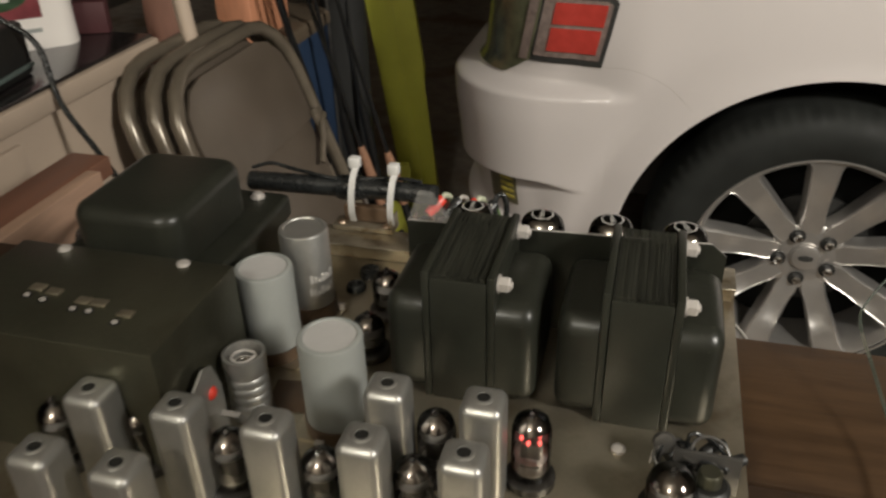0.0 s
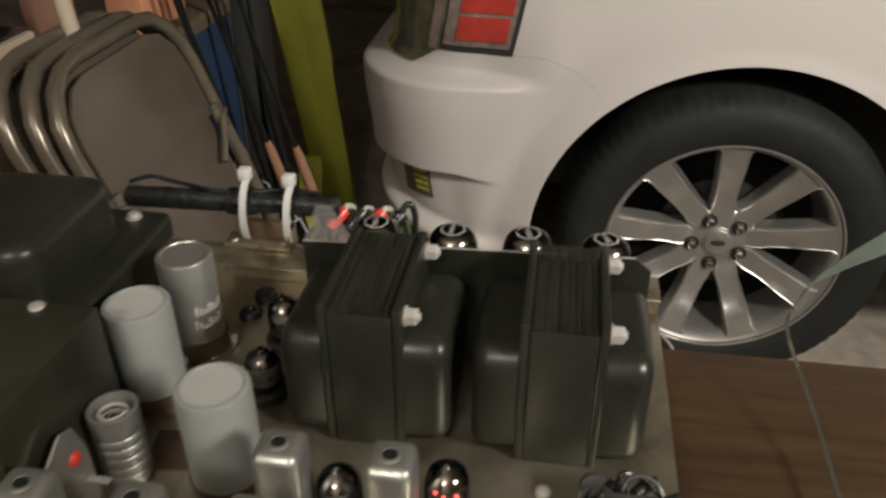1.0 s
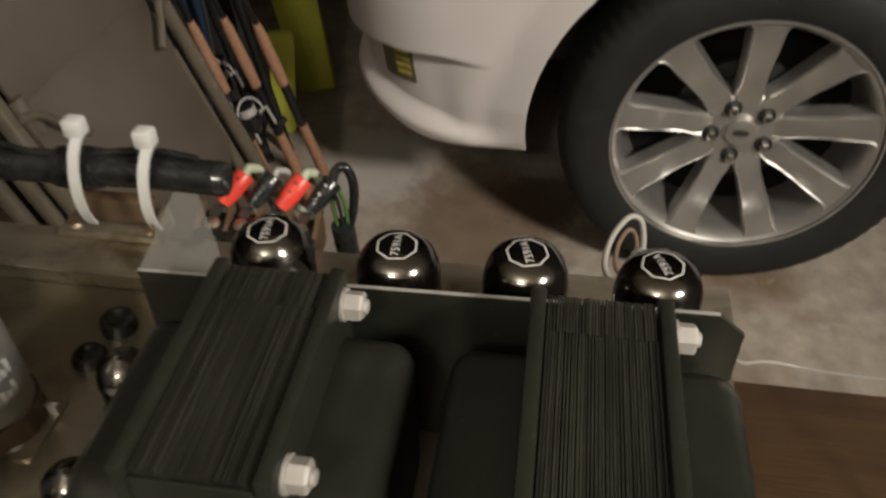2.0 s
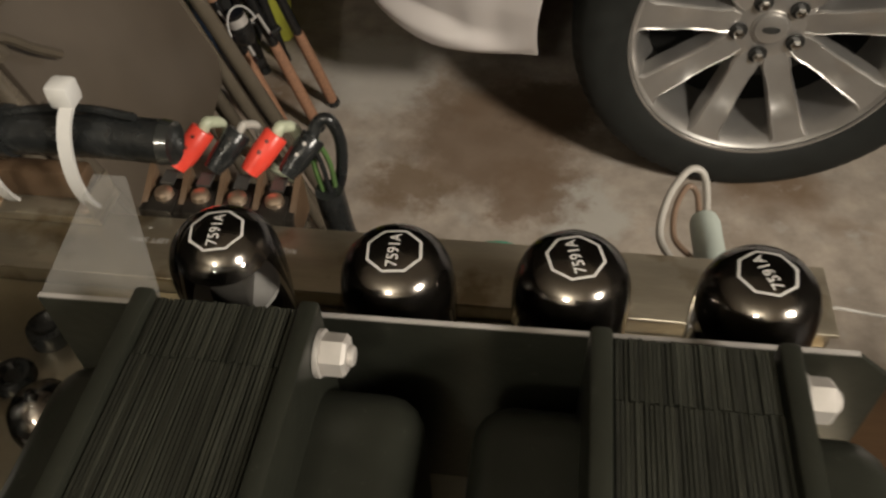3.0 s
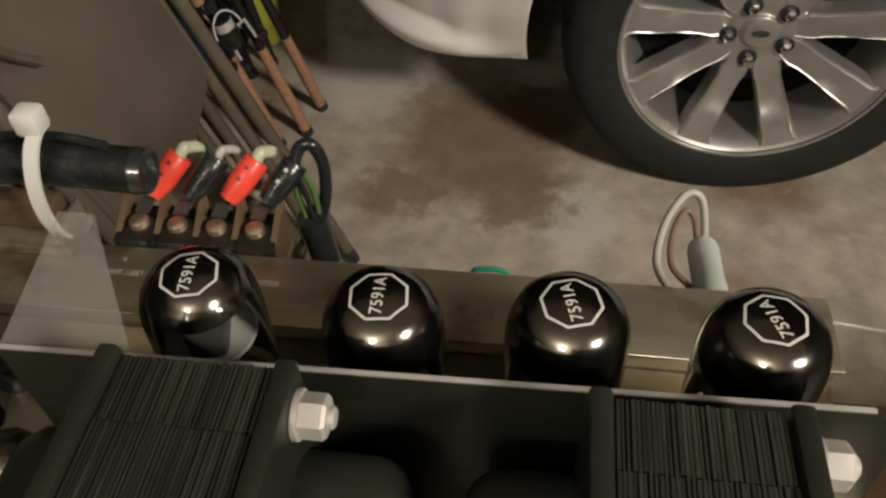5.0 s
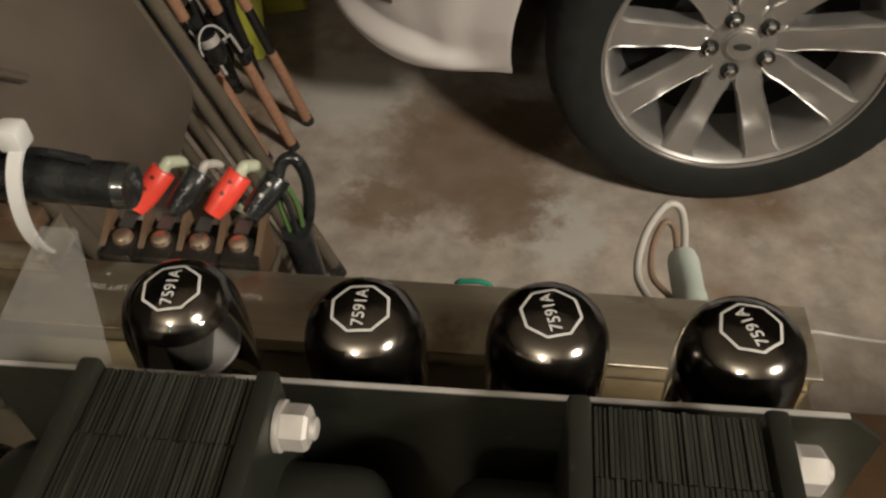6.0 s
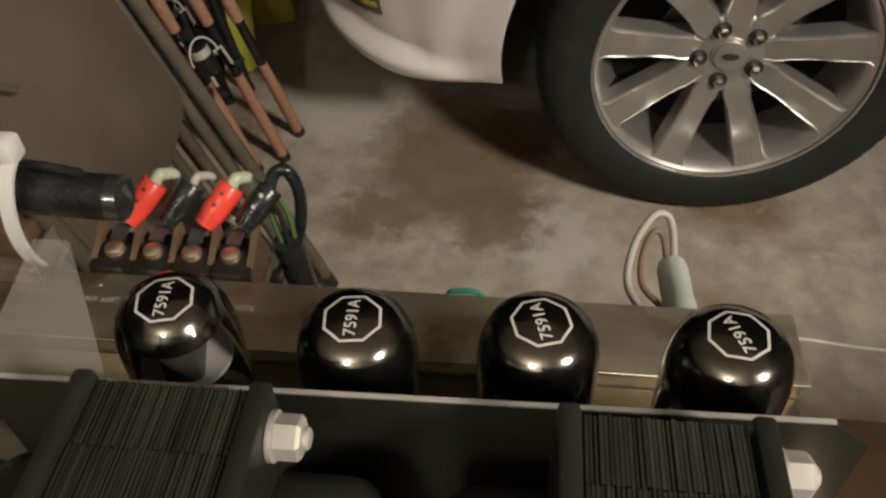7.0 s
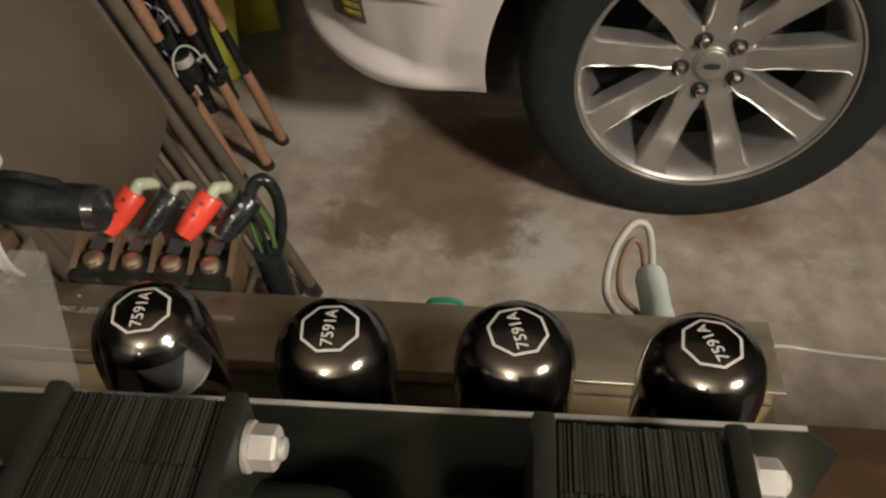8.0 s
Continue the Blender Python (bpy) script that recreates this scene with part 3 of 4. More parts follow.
FLANK = [(0.298, 1.205), (0.33, 1.195), (0.40, 1.178), (0.55, 1.168), (0.75, 1.167), (0.85, 1.172), (1.066, 1.182), (1.2, 1.195), (1.32, 1.24)]


def ease_down(x):
    s = min(1, max(0, (0.10 - x) / 0.20))
    return s * s * (3 - 2 * s)


def flank(x, z):
    k = ease_down(x)
    r = math.hypot(x - AX, z - AZ)
    hollow = 0.013 * math.exp(-((r - AR - 0.075) / 0.036) ** 2) * ease(0.35, 0.9, (AX - x) / max(r, 1e-6)) * ease(0.30, 0.36, z)
    return k * table(SEC, z, 1) + (1 - k) * table(FLANK, z, 1) + hollow


def skin(u, z, off=0.0):
    """A point of the body: u metres forward from the corner's start along the side, negative round the corner and across the tail."""
    ys, xr, rc = table(SEC, z, 1), table(SEC, z, 2), table(SEC, z, 3)
    x0 = xr + rc
    # the recess under the bumper's crease, which runs out along the side
    zc = 0.518 - 0.2 * max(0.0, u + 0.02)
    # it ends in an outward lip that slopes down towards the wheel
    zl = 0.352 + 0.22 * max(0.0, -u) - 0.35 * max(0.0, u)
    off -= 0.033 * ease(0, 0.014, zc - z) * ease(-0.035, 0.012, z - zl) * ease(-0.09, 0.06, -u)
    if u >= 0:
        return Vector((x0 + u - CX, flank(x0 + u, z) - off - CY, z))
    y0 = flank(x0, z)
    q = rc * math.pi / 2
    if u > -q:
        a = -u / rc
        return Vector((x0 - (rc + off) * math.sin(a) - CX, y0 + rc - (rc + off) * math.cos(a) - CY, z))
    return Vector((xr - off - CX, y0 + rc - u - q - CY, z))


XB, ZB = 0.02, 0.298


def corner_sheet(z0, z1, nz):
    rows = []
    for k in range(nz + 1):
        z = z0 + (z1 - z0) * k / nz
        x0 = table(SEC, z, 2) + table(SEC, z, 3)
        us = [-1.2, -0.9, -0.6] + list(np.linspace(-0.42, 0, 34)) + list(np.linspace(0, XB - x0, 9)[1:])
        fall = max(0.0, 1 - (z - ZB) / 0.25)
        rows.append([skin(float(u), z + 0.065 * ease(0.0, 0.28, -float(u)) * fall) for u in us])
    return grid(rows)


def wing_sheet():
    rows = []
    a0, a1, n = math.pi + math.asin((AZ - ZB) / AR), -math.asin((AZ - ZB) / AR), 300
    for k in range(n + 1):
        a = a0 + (a1 - a0) * k / n
        c, s = math.cos(a), math.sin(a)
        lim = []
        if c < -1e-6:
            lim.append((XB - AX) / c)
        if c > 1e-6:
            lim.append((1.9 - AX) / c)
        if s > 1e-6:
            lim.append((1.32 - AZ) / s)
        if s < -1e-6:
            lim.append((ZB - 1e-4 - AZ) / s)
        far = max(min(lim), AR + 1e-4)
        row = []
        for j in range(37):
            r = AR + (far - AR) * (j / 36) ** 1.3
            x, z = AX + r * c, AZ + r * s
            lip = 0.004 * math.exp(-((r - AR) / 0.02) ** 2)
            row.append(Vector((x - CX, flank(x, z) - lip - CY, z)))
        rows.append(row)
    return rows


part("bumper_corner", corner_sheet(ZB, 1.32, 250), CAR, car)
wing = wing_sheet()
part("rear_wing", grid(wing), CAR, car)
part("arch_flange", grid([[p[0] for p in wing], [p[0] + Vector((0, 0.012, 0)) for p in wing], [Vector((AX - CX, 0, AZ)) + (p[0] - Vector((AX - CX, 0, AZ))) * 1.03 + Vector((0, 0.05, 0)) for p in wing]]), CAR, car)
part("wheel_well", grid([[Vector((AX - CX, 0, AZ)) + (p[0] - Vector((AX - CX, 0, AZ))) * 1.03 + Vector((0, dy, 0)) for p in wing] for dy in (0.05, 0.15, 0.36)]), mat("dusty_black_liner", (0.04, 0.042, 0.037), 0.8, vary=0.3, scale=20, bump=0.2), car, "black wheel well liner")
part("underbody", box(-0.62, 1.4, -0.40, 0.9, 0.30, 0.62), BLACKPLASTIC, car, "dark underbody")
part("roof_deck", box(-0.65, 1.4, -0.74, 0.9, 1.30, 1.32), CAR, car)

# wheel
wheel = part("wheel", lathe([(0.08, 0.09), (0.1, 0.09), (0.1, 0.13), (0.08, 0.13)], 24, None, Matrix.Rotation(radians(-90), 4, "X")), BLACKPLASTIC, car, "alloy wheel with nine polished spokes")
wheel.matrix_basis = pose(0, WY - CY, WZ)
INW = Matrix.Rotation(radians(-90), 4, "X")  # lathe height runs inward along +y
tyre = []
for k, (r, d) in enumerate(((0.252, 0.004), (0.262, -0.004), (0.285, -0.011), (0.315, -0.013), (0.338, -0.006), (0.352, 0.008), (0.3595, 0.026), (0.362, 0.05), (0.362, 0.105), (0.362, 0.16), (0.352, 0.19), (0.315, 0.215), (0.26, 0.205))):
    tyre.append((r, d))
bm = bmesh.new()
rings = []
for r, d in tyre:
    row = []
    for k in range(240):
        a = 2 * math.pi * k / 240
        dent = 0.0035 if (0.345 < r < 0.361 and d < 0.05 and k % 3 == 0) else 0.0
        row.append(bm.verts.new(((r - dent) * math.cos(a), d, (r - dent) * math.sin(a))))
    rings.append(row)
for a, b in zip(rings, rings[1:]):
    for k in range(240):
        j = (k + 1) % 240
        bm.faces.new((a[k], b[k], b[j], a[j]))
part("tyre", bm, RUBBER, wheel, "black rubber tyre")
part("rim", lathe([(0.2565, 0.000), (0.2565, 0.003), (0.250, 0.004), (0.243, 0.012), (0.236, 0.03), (0.232, 0.06), (0.222, 0.10), (0.218, 0.19), (0.23, 0.2)][::1], 96, None, INW), ALLOY, wheel, "polished alloy rim")
part("rim_lip", lathe([(0.2575, 0.006), (0.2585, 0.0), (0.2575, -0.003), (0.254, -0.003), (0.2535, 0.002)], 96, None, INW), ALLOY, wheel)
part("brake_disc", lathe([(0.05, 0.092), (0.135, 0.092), (0.135, 0.102), (0.05, 0.102)], 48, None, INW), BLACKPLASTIC, wheel, "dark brake disc")
# added disc: its black imitates shade in the gaps between spokes
part("spoke_shade_disc", lathe([(0.07, 0.115), (0.2185, 0.125)], 60, None, INW), SPOKESHADE, wheel)
for k in range(9):
    a = radians(91 + 40 * k)
    rot = Matrix.Rotation(-a, 4, "Y")
    rows = []
    for r, w, d in ((0.060, 0.021, 0.047), (0.080, 0.0265, 0.043), (0.092, 0.0270, 0.0405), (0.105, 0.0245, 0.0385), (0.13, 0.0248, 0.034), (0.165, 0.0272, 0.027), (0.168, 0.0274, 0.0245), (0.20, 0.0300, 0.018), (0.222, 0.0305, 0.0125), (0.236, 0.0335, 0.0095), (0.247, 0.048, 0.0075)):
        rows.append([rot @ Vector((r, d + dd, w * q)) for q, dd in ((-1.06, 0.045), (-1.0, 0.009), (-0.96, 0.0045), (-0.84, 0.0), (-0.78, 0.0012), (0.0, 0.0018), (0.78, 0.0012), (0.84, 0.0), (0.96, 0.0045), (1.0, 0.009), (1.06, 0.045))])
    part("spoke", grid(rows), ALLOY, wheel, "broad polished spoke", 30)
part("hub_face", lathe([(0.0, 0.047), (0.034, 0.047), (0.0355, 0.051), (0.075, 0.047), (0.083, 0.052), (0.085, 0.09)], 54, None, INW), ALLOY, wheel)
part("centre_cap", lathe([(0, 0.040), (0.02, 0.0405), (0.0285, 0.042), (0.0305, 0.045), (0.0305, 0.05)], 40, None, INW), ALLOY, wheel, "round centre cap with oval badge")
badge = lathe([(0, 0.0385), (0.016, 0.0392), (0.017, 0.041)], 32, None, Matrix.Diagonal((1, 1, 0.45, 1)) @ INW)
part("badge", badge, DARKTRIM, wheel, "dark plain oval badge")
for k in range(5):
    a = radians(44 + 72 * k)
    c, s = 0.05715 * math.cos(a), 0.05715 * math.sin(a)
    m = Matrix.Translation((c, 0, s)) @ INW
    part("nut_pocket", lathe([(0.0175, 0.0475), (0.0165, 0.0445), (0.0, 0.0447)], 24, None, m), BLACKPLASTIC, wheel, "dark lug nut pocket")
    bm = lathe([(0, 0.029), (0.006, 0.0295), (0.0095, 0.032), (0.0105, 0.035)], 6, None, m)
    lathe([(0.0105, 0.035), (0.0105, 0.049)], 6, bm, m)
    part("lug_nut", bm, CHROME, wheel, "chrome lug nut", 30)


# tail lamp, on the corner's skin
def lens(u0, u1, z0, z1, off, nu=14, nz=14, slant=0.0, cut=0.0, soft=0.0):
    """A shell on the skin; cut lifts the low corner at u1, soft rounds the top corner at u1."""
    face = []
    for k in range(nz + 1):
        row = []
        for i in range(nu + 1):
            f = i / nu
            lo = z0 + cut * max(0, (f - 0.84) / 0.16)
            hi = z1 - soft * max(0, (f - 0.86) / 0.14) ** 2.5
            z = lo + (hi - lo) * k / nz
            row.append(skin(u0 + (u1 - u0) * f + slant * (z - 0.777), z, off))
        face.append(row)
    bm = grid(face)
    edge = [face[0], [r[-1] for r in face], face[-1][::-1], [r[0] for r in face][::-1]]
    for run in edge:
        for p, q in zip(run, run[1:]):
            c = Vector((p.x, p.y + 0.02, p.z)), Vector((q.x, q.y + 0.02, q.z))
            bm.faces.new([bm.verts.new(v) for v in (p, q, c[1], c[0])])
    return bm


SMOKELENS = mat("smoky_grey_lens", (0.17, 0.13, 0.115), 0.2, vary=0.4, scale=50, bump=0.15, coat=0.5)
tail = part("tail_lamp", lens(-0.088, 0.070, 0.784, 0.930, 0.004, 28, slant=0.10, soft=0.014), DARKTRIM, car, "red and clear tail lamp with dark trim")
part("lens_border", lens(-0.080, 0.060, 0.797, 0.920, 0.007, 28, slant=0.10, soft=0.008), SMOKELENS, tail, "smoky grey lens border")
part("red_lens", lens(-0.052, 0.051, 0.811, 0.861, 0.010, slant=0.08), REDLENS, tail, "red lens")
part("red_lens", lens(-0.052, 0.053, 0.869, 0.913, 0.010, slant=0.08), REDLENS, tail, "red lens")
part("clear_lens", lens(-0.40, -0.086, 0.746, 0.930, 0.006, 40, slant=0.10, cut=0.040), CLEARLENS, tail, "clear lens tinted olive for a yellow-green reflection")
part("lens_rim", lens(-0.112, -0.091, 0.785, 0.925, 0.009, slant=0.10), SMOKELENS, tail, "grey rim between the lenses")
pocket = part("reflector_pocket", lens(-0.195, -0.100, 0.430, 0.508, 0.003, 12, 6), mat("olive_dark_plastic", (0.085, 0.075, 0.045), 0.5, vary=0.4, scale=60), car, "dark pocket in the bumper")
AMBER = mat("amber_reflector", (0.32, 0.27, 0.05), 0.3, vary=0.5, scale=90, bump=0.2, coat=0.3)
for k in range(4):
    part("reflector_rib", lens(-0.150, -0.108, 0.444 + 0.016 * k, 0.452 + 0.016 * k, 0.006, 6, 2, slant=0.0), AMBER, pocket, "yellow reflector rib")
seam = [(0.0, 0.784), (0.05, 0.787), (0.09, 0.778), (0.13, 0.759), (0.168, 0.728), (0.196, 0.699)]
part("panel_seam", sweep([(x - CX, flank(x, z) - 0.0002 - CY, z) for x, _, z in smooth_path([(x, 0, z) for x, z in seam], 8)], 0.0006, 6), mat("seam_shadow_gap", (0.38, 0.34, 0.32), 0.7), car, "thin panel gap")

# ---- details on the chassis ----
small_tube(-0.0535, -0.0305, 0.038)
small_tube(-0.0514, -0.0770, 0.034)
small_tube(0.140, -0.168, 0.034, 0.0125)


def tube_shield(x, y):
    ob = thing("tube_shield", (x, y, TOP), "ribbed silvery metal tube shield with open top", "tube shield")
    t = 0.0455
    prof = [(0.0122, 0.001)]
    for k in range(5):
        z = 0.006 + k * 0.0062
        prof += [(0.0122, z), (0.0113, z + 0.0014), (0.0122, z + 0.0028)]
    prof += [(0.0124, t - 0.006), (0.0124, t), (0.0108, t + 0.0004), (0.0104, t - 0.003), (0.0104, 0.01)]
    part("sleeve", lathe(prof, 36), TINCAN, ob)
    spring = [(0.0072 * math.cos(a * 0.5), 0.0072 * math.sin(a * 0.5), t - 0.010 + 0.0005 * a * 0.7) for a in range(0, 26)]
    part("spring", sweep(spring, 0.0009, 6), ZINC, ob, "coiled spring")
    part("glass_bulb", lathe([(0, t - 0.004), (0.003, t - 0.005), (0.007, t - 0.011), (0.0085, t - 0.02), (0.0085, 0.01)], 24), GETTER, ob, "dark glass top of a tube")
    return ob


tube_shield(-0.1005, -0.1475)

bracket = thing("tuner_bracket", (-0.108, -0.176, TOP), "upright grey steel bracket with red dab beside the tuner", "bracket")
part("plate", prism([(-0.018, 0), (0.012, 0), (0.012, 0.034), (0.006, 0.052), (-0.002, 0.055), (-0.018, 0.046)], -0.0008, 0.0008, 0, Matrix.Rotation(radians(90), 4, "Z") @ Matrix.Rotation(radians(90), 4, "X")), TINCAN, bracket)
part("foot", box(-0.001, 0.016, -0.016, 0.010, 0, 0.0016), CHASSIS, bracket)
part("red_dab", lathe([(0, 0.0022), (0.0028, 0.0016), (0.0042, 0)], 14, None, Matrix.Translation((0.0008, 0.002, 0.036)) @ Matrix.Rotation(radians(90), 4, "Y")), REDVINYL, bracket, "small red dab")
for k, (y, z) in enumerate(((-0.013, 0.022), (-0.006, 0.014), (0.006, 0.018))):
    part("solder_lug", box(0.001, 0.012, y - 0.002, y + 0.002, z, z + 0.001), ZINC, bracket)
for k, (x, y) in enumerate(((-0.022, -0.006), (-0.010, -0.008), (0.012, -0.012), (0.022, -0.012), (0.042, -0.018))):
    zt = Z0 + 0.008 - TOP
    bm = box(x - 0.0045, x + 0.0045, y - 0.003, y + 0.003, zt, zt + 0.0018, 0.0007)
    part("embossed_tab", bm, CHASSIS, tuner)
    part("trimmer_hole", lathe([(0.0032, zt + 0.0002), (0.0, zt + 0.0003)], 12, None, Matrix.Translation((x - 0.002, y - 0.0075, 0))), BLACKPLASTIC, tuner, "dark trimmer hole")
    part("trimmer_screw", lathe([(0, zt + 0.0012), (0.0017, zt + 0.001), (0.0017, zt)], 10, None, Matrix.Translation((x - 0.002, y - 0.0075, 0))), ZINC, tuner)

for x, y in ((0.1126, -0.1285), (-0.0958, -0.0515), (-0.070, -0.108), (-0.028, -0.12), (0.090, -0.20)):
    single("chassis_screw", lathe([(0, 0.0), (0.0042, 0.0), (0.0042, 0.0016), (0.003, 0.0026), (0, 0.003)], 12), ZINC, (x, y, TOP), "bright screw head in the chassis plate", "screw", "chassis screws")
single("grommet", lathe([(0.0, 0.002), (0.003, 0.0022), (0.0045, 0.004), (0.0062, 0.004), (0.0075, 0.002), (0.0075, 0.0)], 20), BLACKVINYL, (-0.0875, -0.006, TOP), "black rubber grommet in the chassis", "grommet")
single("grommet", lathe([(0.0, 0.004), (0.003, 0.0045), (0.0052, 0.0065), (0.0072, 0.006), (0.008, 0.002), (0.008, 0.0)], 20), BLACKVINYL, (-0.083, 0.013, TOP), "black rubber grommet in the chassis", "grommet")
single("paper_note", box(-0.02, 0.02, -0.014, 0.014, 0.0002, 0.0012, 0.0002), PHENOLIC, (-0.0775, -0.128, TOP), "small brown insulating card on the chassis", "card", turn=(0, 0, 8))

# tangle at the front right corner
cluster = thing("control_cluster", (0.158, -0.160, TOP), "dark control with grey body and bent lugs", "control")
part("body", lathe([(0, 0), (0.011, 0), (0.011, 0.016), (0.009, 0.018), (0.0, 0.018)], 24), BLACKPLASTIC, cluster)
part("cap", lathe([(0, 0.026), (0.005, 0.026), (0.0062, 0.0245), (0.0062, 0.0185), (0, 0.0185)], 20), COVER, cluster, "grey cap")
part("frame", box(-0.018, 0.016, 0.011, 0.0135, 0.0, 0.026, 0.0006), PLATEMETAL, cluster)
for k in range(4):
    part("lug", sweep([(-0.012 + 0.004 * k, 0.010, 0.012), (-0.015 + 0.004 * k, 0.003, 0.02), (-0.017 + 0.003 * k, -0.006, 0.012)], 0.0013, 6), PLATEMETAL, cluster)
tangle = thing("wire_tangle", (0.150, -0.142, TOP), "tangle of dark dusty leads and small parts", "wires")
for k in range(7):
    a0, rr = 0.9 * k, 0.010 + 0.0016 * (k % 3)
    loop = [(rr * math.cos(a0 + 0.8 * j) + 0.003 * (k - 3), 0.8 * rr * math.sin(a0 + 0.8 * j), 0.004 + 0.012 * abs(math.sin(0.55 * j + k)) + 0.0015 * k) for j in range(6)]
    part("lead", sweep(smooth_path([(loop[0][0], loop[0][1], 0.0)] + loop + [(loop[-1][0], loop[-1][1], 0.0)], 5), 0.0011, 6), BLACKVINYL if k % 2 else PLATEMETAL, tangle)
for k in range(4):
    x, y = -0.012 + 0.009 * k, 0.006 * (-1) ** k
    part("component", sweep([(x, y, 0.008 + 0.003 * k), (x + 0.004, y + 0.004, 0.009 + 0.003 * k), (x + 0.011, y + 0.008, 0.010 + 0.003 * k)], [0.0032, 0.0036, 0.0032], 10), PHENOLIC if k == 1 else BLACKPLASTIC, tangle)
mica = thing("disc_capacitor", (0.136, -0.134, TOP), "dark disc component on bent leads", "component")
part("disc", lathe([(0, -0.003), (0.0055, -0.002), (0.0065, 0), (0.0055, 0.002), (0, 0.003)], 24, None, Matrix.Translation((0, 0, 0.016)) @ Matrix.Rotation(radians(70), 4, "X")), PLATEMETAL, mica)
for dx in (-0.004, 0.004):
    part("lead", sweep([(dx, 0, 0.014), (dx * 1.3, 0.001, 0.006), (dx * 1.5, 0.0, 0.0)], 0.0008, 6), ZINC, mica)

# ---- along the rear step ----
sleeve = thing("cable_sleeve", (-0.115, 0.067, STEP), "thick black cable sleeve strapped above the rear step", "cable")
zc = Z0 - 0.0305 - STEP
line = [(-0.088, 0.002, zc - 0.003), (-0.05, 0, zc - 0.001), (0.0, 0, zc), (0.04, 0.0, zc + 0.001), (0.069, -0.001, zc + 0.001)]
part("tube", sweep(smooth_path(line, 6), 0.0079, 20), BLACKVINYL, sleeve)
part("end_tape", sweep([(0.067, -0.001, zc + 0.001), (0.071, -0.001, zc + 0.001)], [0.0083, 0.0076], 20), mat("glossy_black_tape", (0.02, 0.021, 0.02), 0.08, vary=0.3), sleeve, "glossy tape wrapped round the end")
part("collar", sweep([(-0.010, 0, zc), (0.0, 0, zc), (0.010, 0, zc + 0.001)], [0.0096, 0.0106, 0.0096], 20), BLACKVINYL, sleeve, "thicker black collar")
wire = [(-0.085 + 0.016 * k, 0.001 + 0.003 * math.sin(k * 1.1), zc + 0.0093 + 0.0015 * math.sin(k * 0.9) + (0.003 if k == 1 else 0)) for k in range(10)]
part("wire", sweep(smooth_path(wire, 5), 0.0016, 8), BLACKVINYL, sleeve, "thin black wire along the sleeve")
mount = thing("strap_bracket", (-0.103, 0.062, STEP), "pale metal strap bracket on the rear step", "bracket")
part("plate", box(-0.0255, 0.0255, -0.0085, 0.0085, 0.0002, 0.0045, 0.0008), STEPSTEEL, mount)
for x in (-0.019, 0.019):
    part("screw", lathe([(0, 0.0045), (0.0036, 0.0045), (0.003, 0.006), (0, 0.0064)], 12, None, Matrix.Translation((x, -0.003, 0))), BRASS, mount, "brass screw head")
part("ear", box(0.0235, 0.0250, -0.009, 0.008, 0.0045, 0.014, 0.0004), STEPSTEEL, mount)
part("spacer", box(-0.018, 0.02, 0.0, 0.008, 0.0045, 0.018, 0.0015), PHENOLIC, mount, "brown spacer block")


def zip_tie(x, ztop):
    ob = thing("zip_tie", (x, 0.067, STEP), "white nylon zip tie round the black sleeve", "zip tie", "zip ties")
    top, low = ztop - STEP, 0.0045
    mid, half = (top + low) / 2 - 0.003, (top - low) / 2
    loop = []
    for k in range(29):
        a = radians(100 + 128 * k / 28)
        loop.append((0.0015 * math.sin(a), 0.0150 * math.cos(a) * (1.0 if math.cos(a) < 0 else 0.85), mid + half * math.sin(a)))
    bm = bmesh.new()
    rows = []
    for k, p in enumerate(loop):
        p = Vector(p)
        n = Vector((0, p.y, (p.z - mid) * 0.5)).normalized() * 0.0007
        rows.append([p + Vector((-0.0024, 0, 0)) + n, p + Vector((0.0024, 0, 0)) + n, p + Vector((0.0024, 0, 0)) - n, p + Vector((-0.0024, 0, 0)) - n, p + Vector((-0.0024, 0, 0)) + n])
    part("band", grid(rows), NYLON, ob)
    part("head", box(-0.0044, 0.0044, -0.0048, 0.0036, top - 0.0045, top + 0.0045, 0.0016), NYLON, ob, "square locking head")
    return ob


zip_tie(-0.1098, Z0 - 0.0075)
zip_tie(-0.078, Z0 - 0.0105)

strip = thing("terminal_strip", (-0.0366, 0.0695, STEP), "brown screw terminal strip with brass screws", "terminal strip")
zs = Z0 - 0.0575 - STEP
part("base", box(-0.0300, 0.0300, -0.0075, 0.0110, -0.012, zs - 0.003, 0.0008), BAKELITE, strip)
for k in range(5):
    x = -0.0289 + 0.01445 * k
    part("barrier", prism([(-0.0065, -0.010), (0.011, -0.010), (0.011, zs + 0.0040), (0.004, zs + 0.0005), (-0.0055, zs - 0.0040), (-0.0065, zs - 0.006)], x - 0.0012, x + 0.0012, 0, Matrix(((0, 0, 1, 0), (1, 0, 0, 0), (0, 1, 0, 0), (0, 0, 0, 1)))), PHENOLIC, strip)
for k in range(4):
    x = -0.0217 + 0.01443 * k
    part("contact", box(x - 0.0052, x + 0.0052, -0.0085, 0.0040, zs - 0.006, zs - 0.0018, 0.0005), BAKELITE, strip)
    part("screw", lathe([(0, zs + 0.0012), (0.002, zs + 0.0011), (0.0034, zs + 0.0002), (0.0037, zs - 0.0018)], 16, None, Matrix.Translation((x, 0, 0))), BRASS, strip, "brass screw")
WIRES = [(REDVINYL, "red", -0.0035), (BLACKVINYL, "black", -0.002), (REDVINYL, "red", -0.001), (BLACKVINYL, "black", 0.001)]
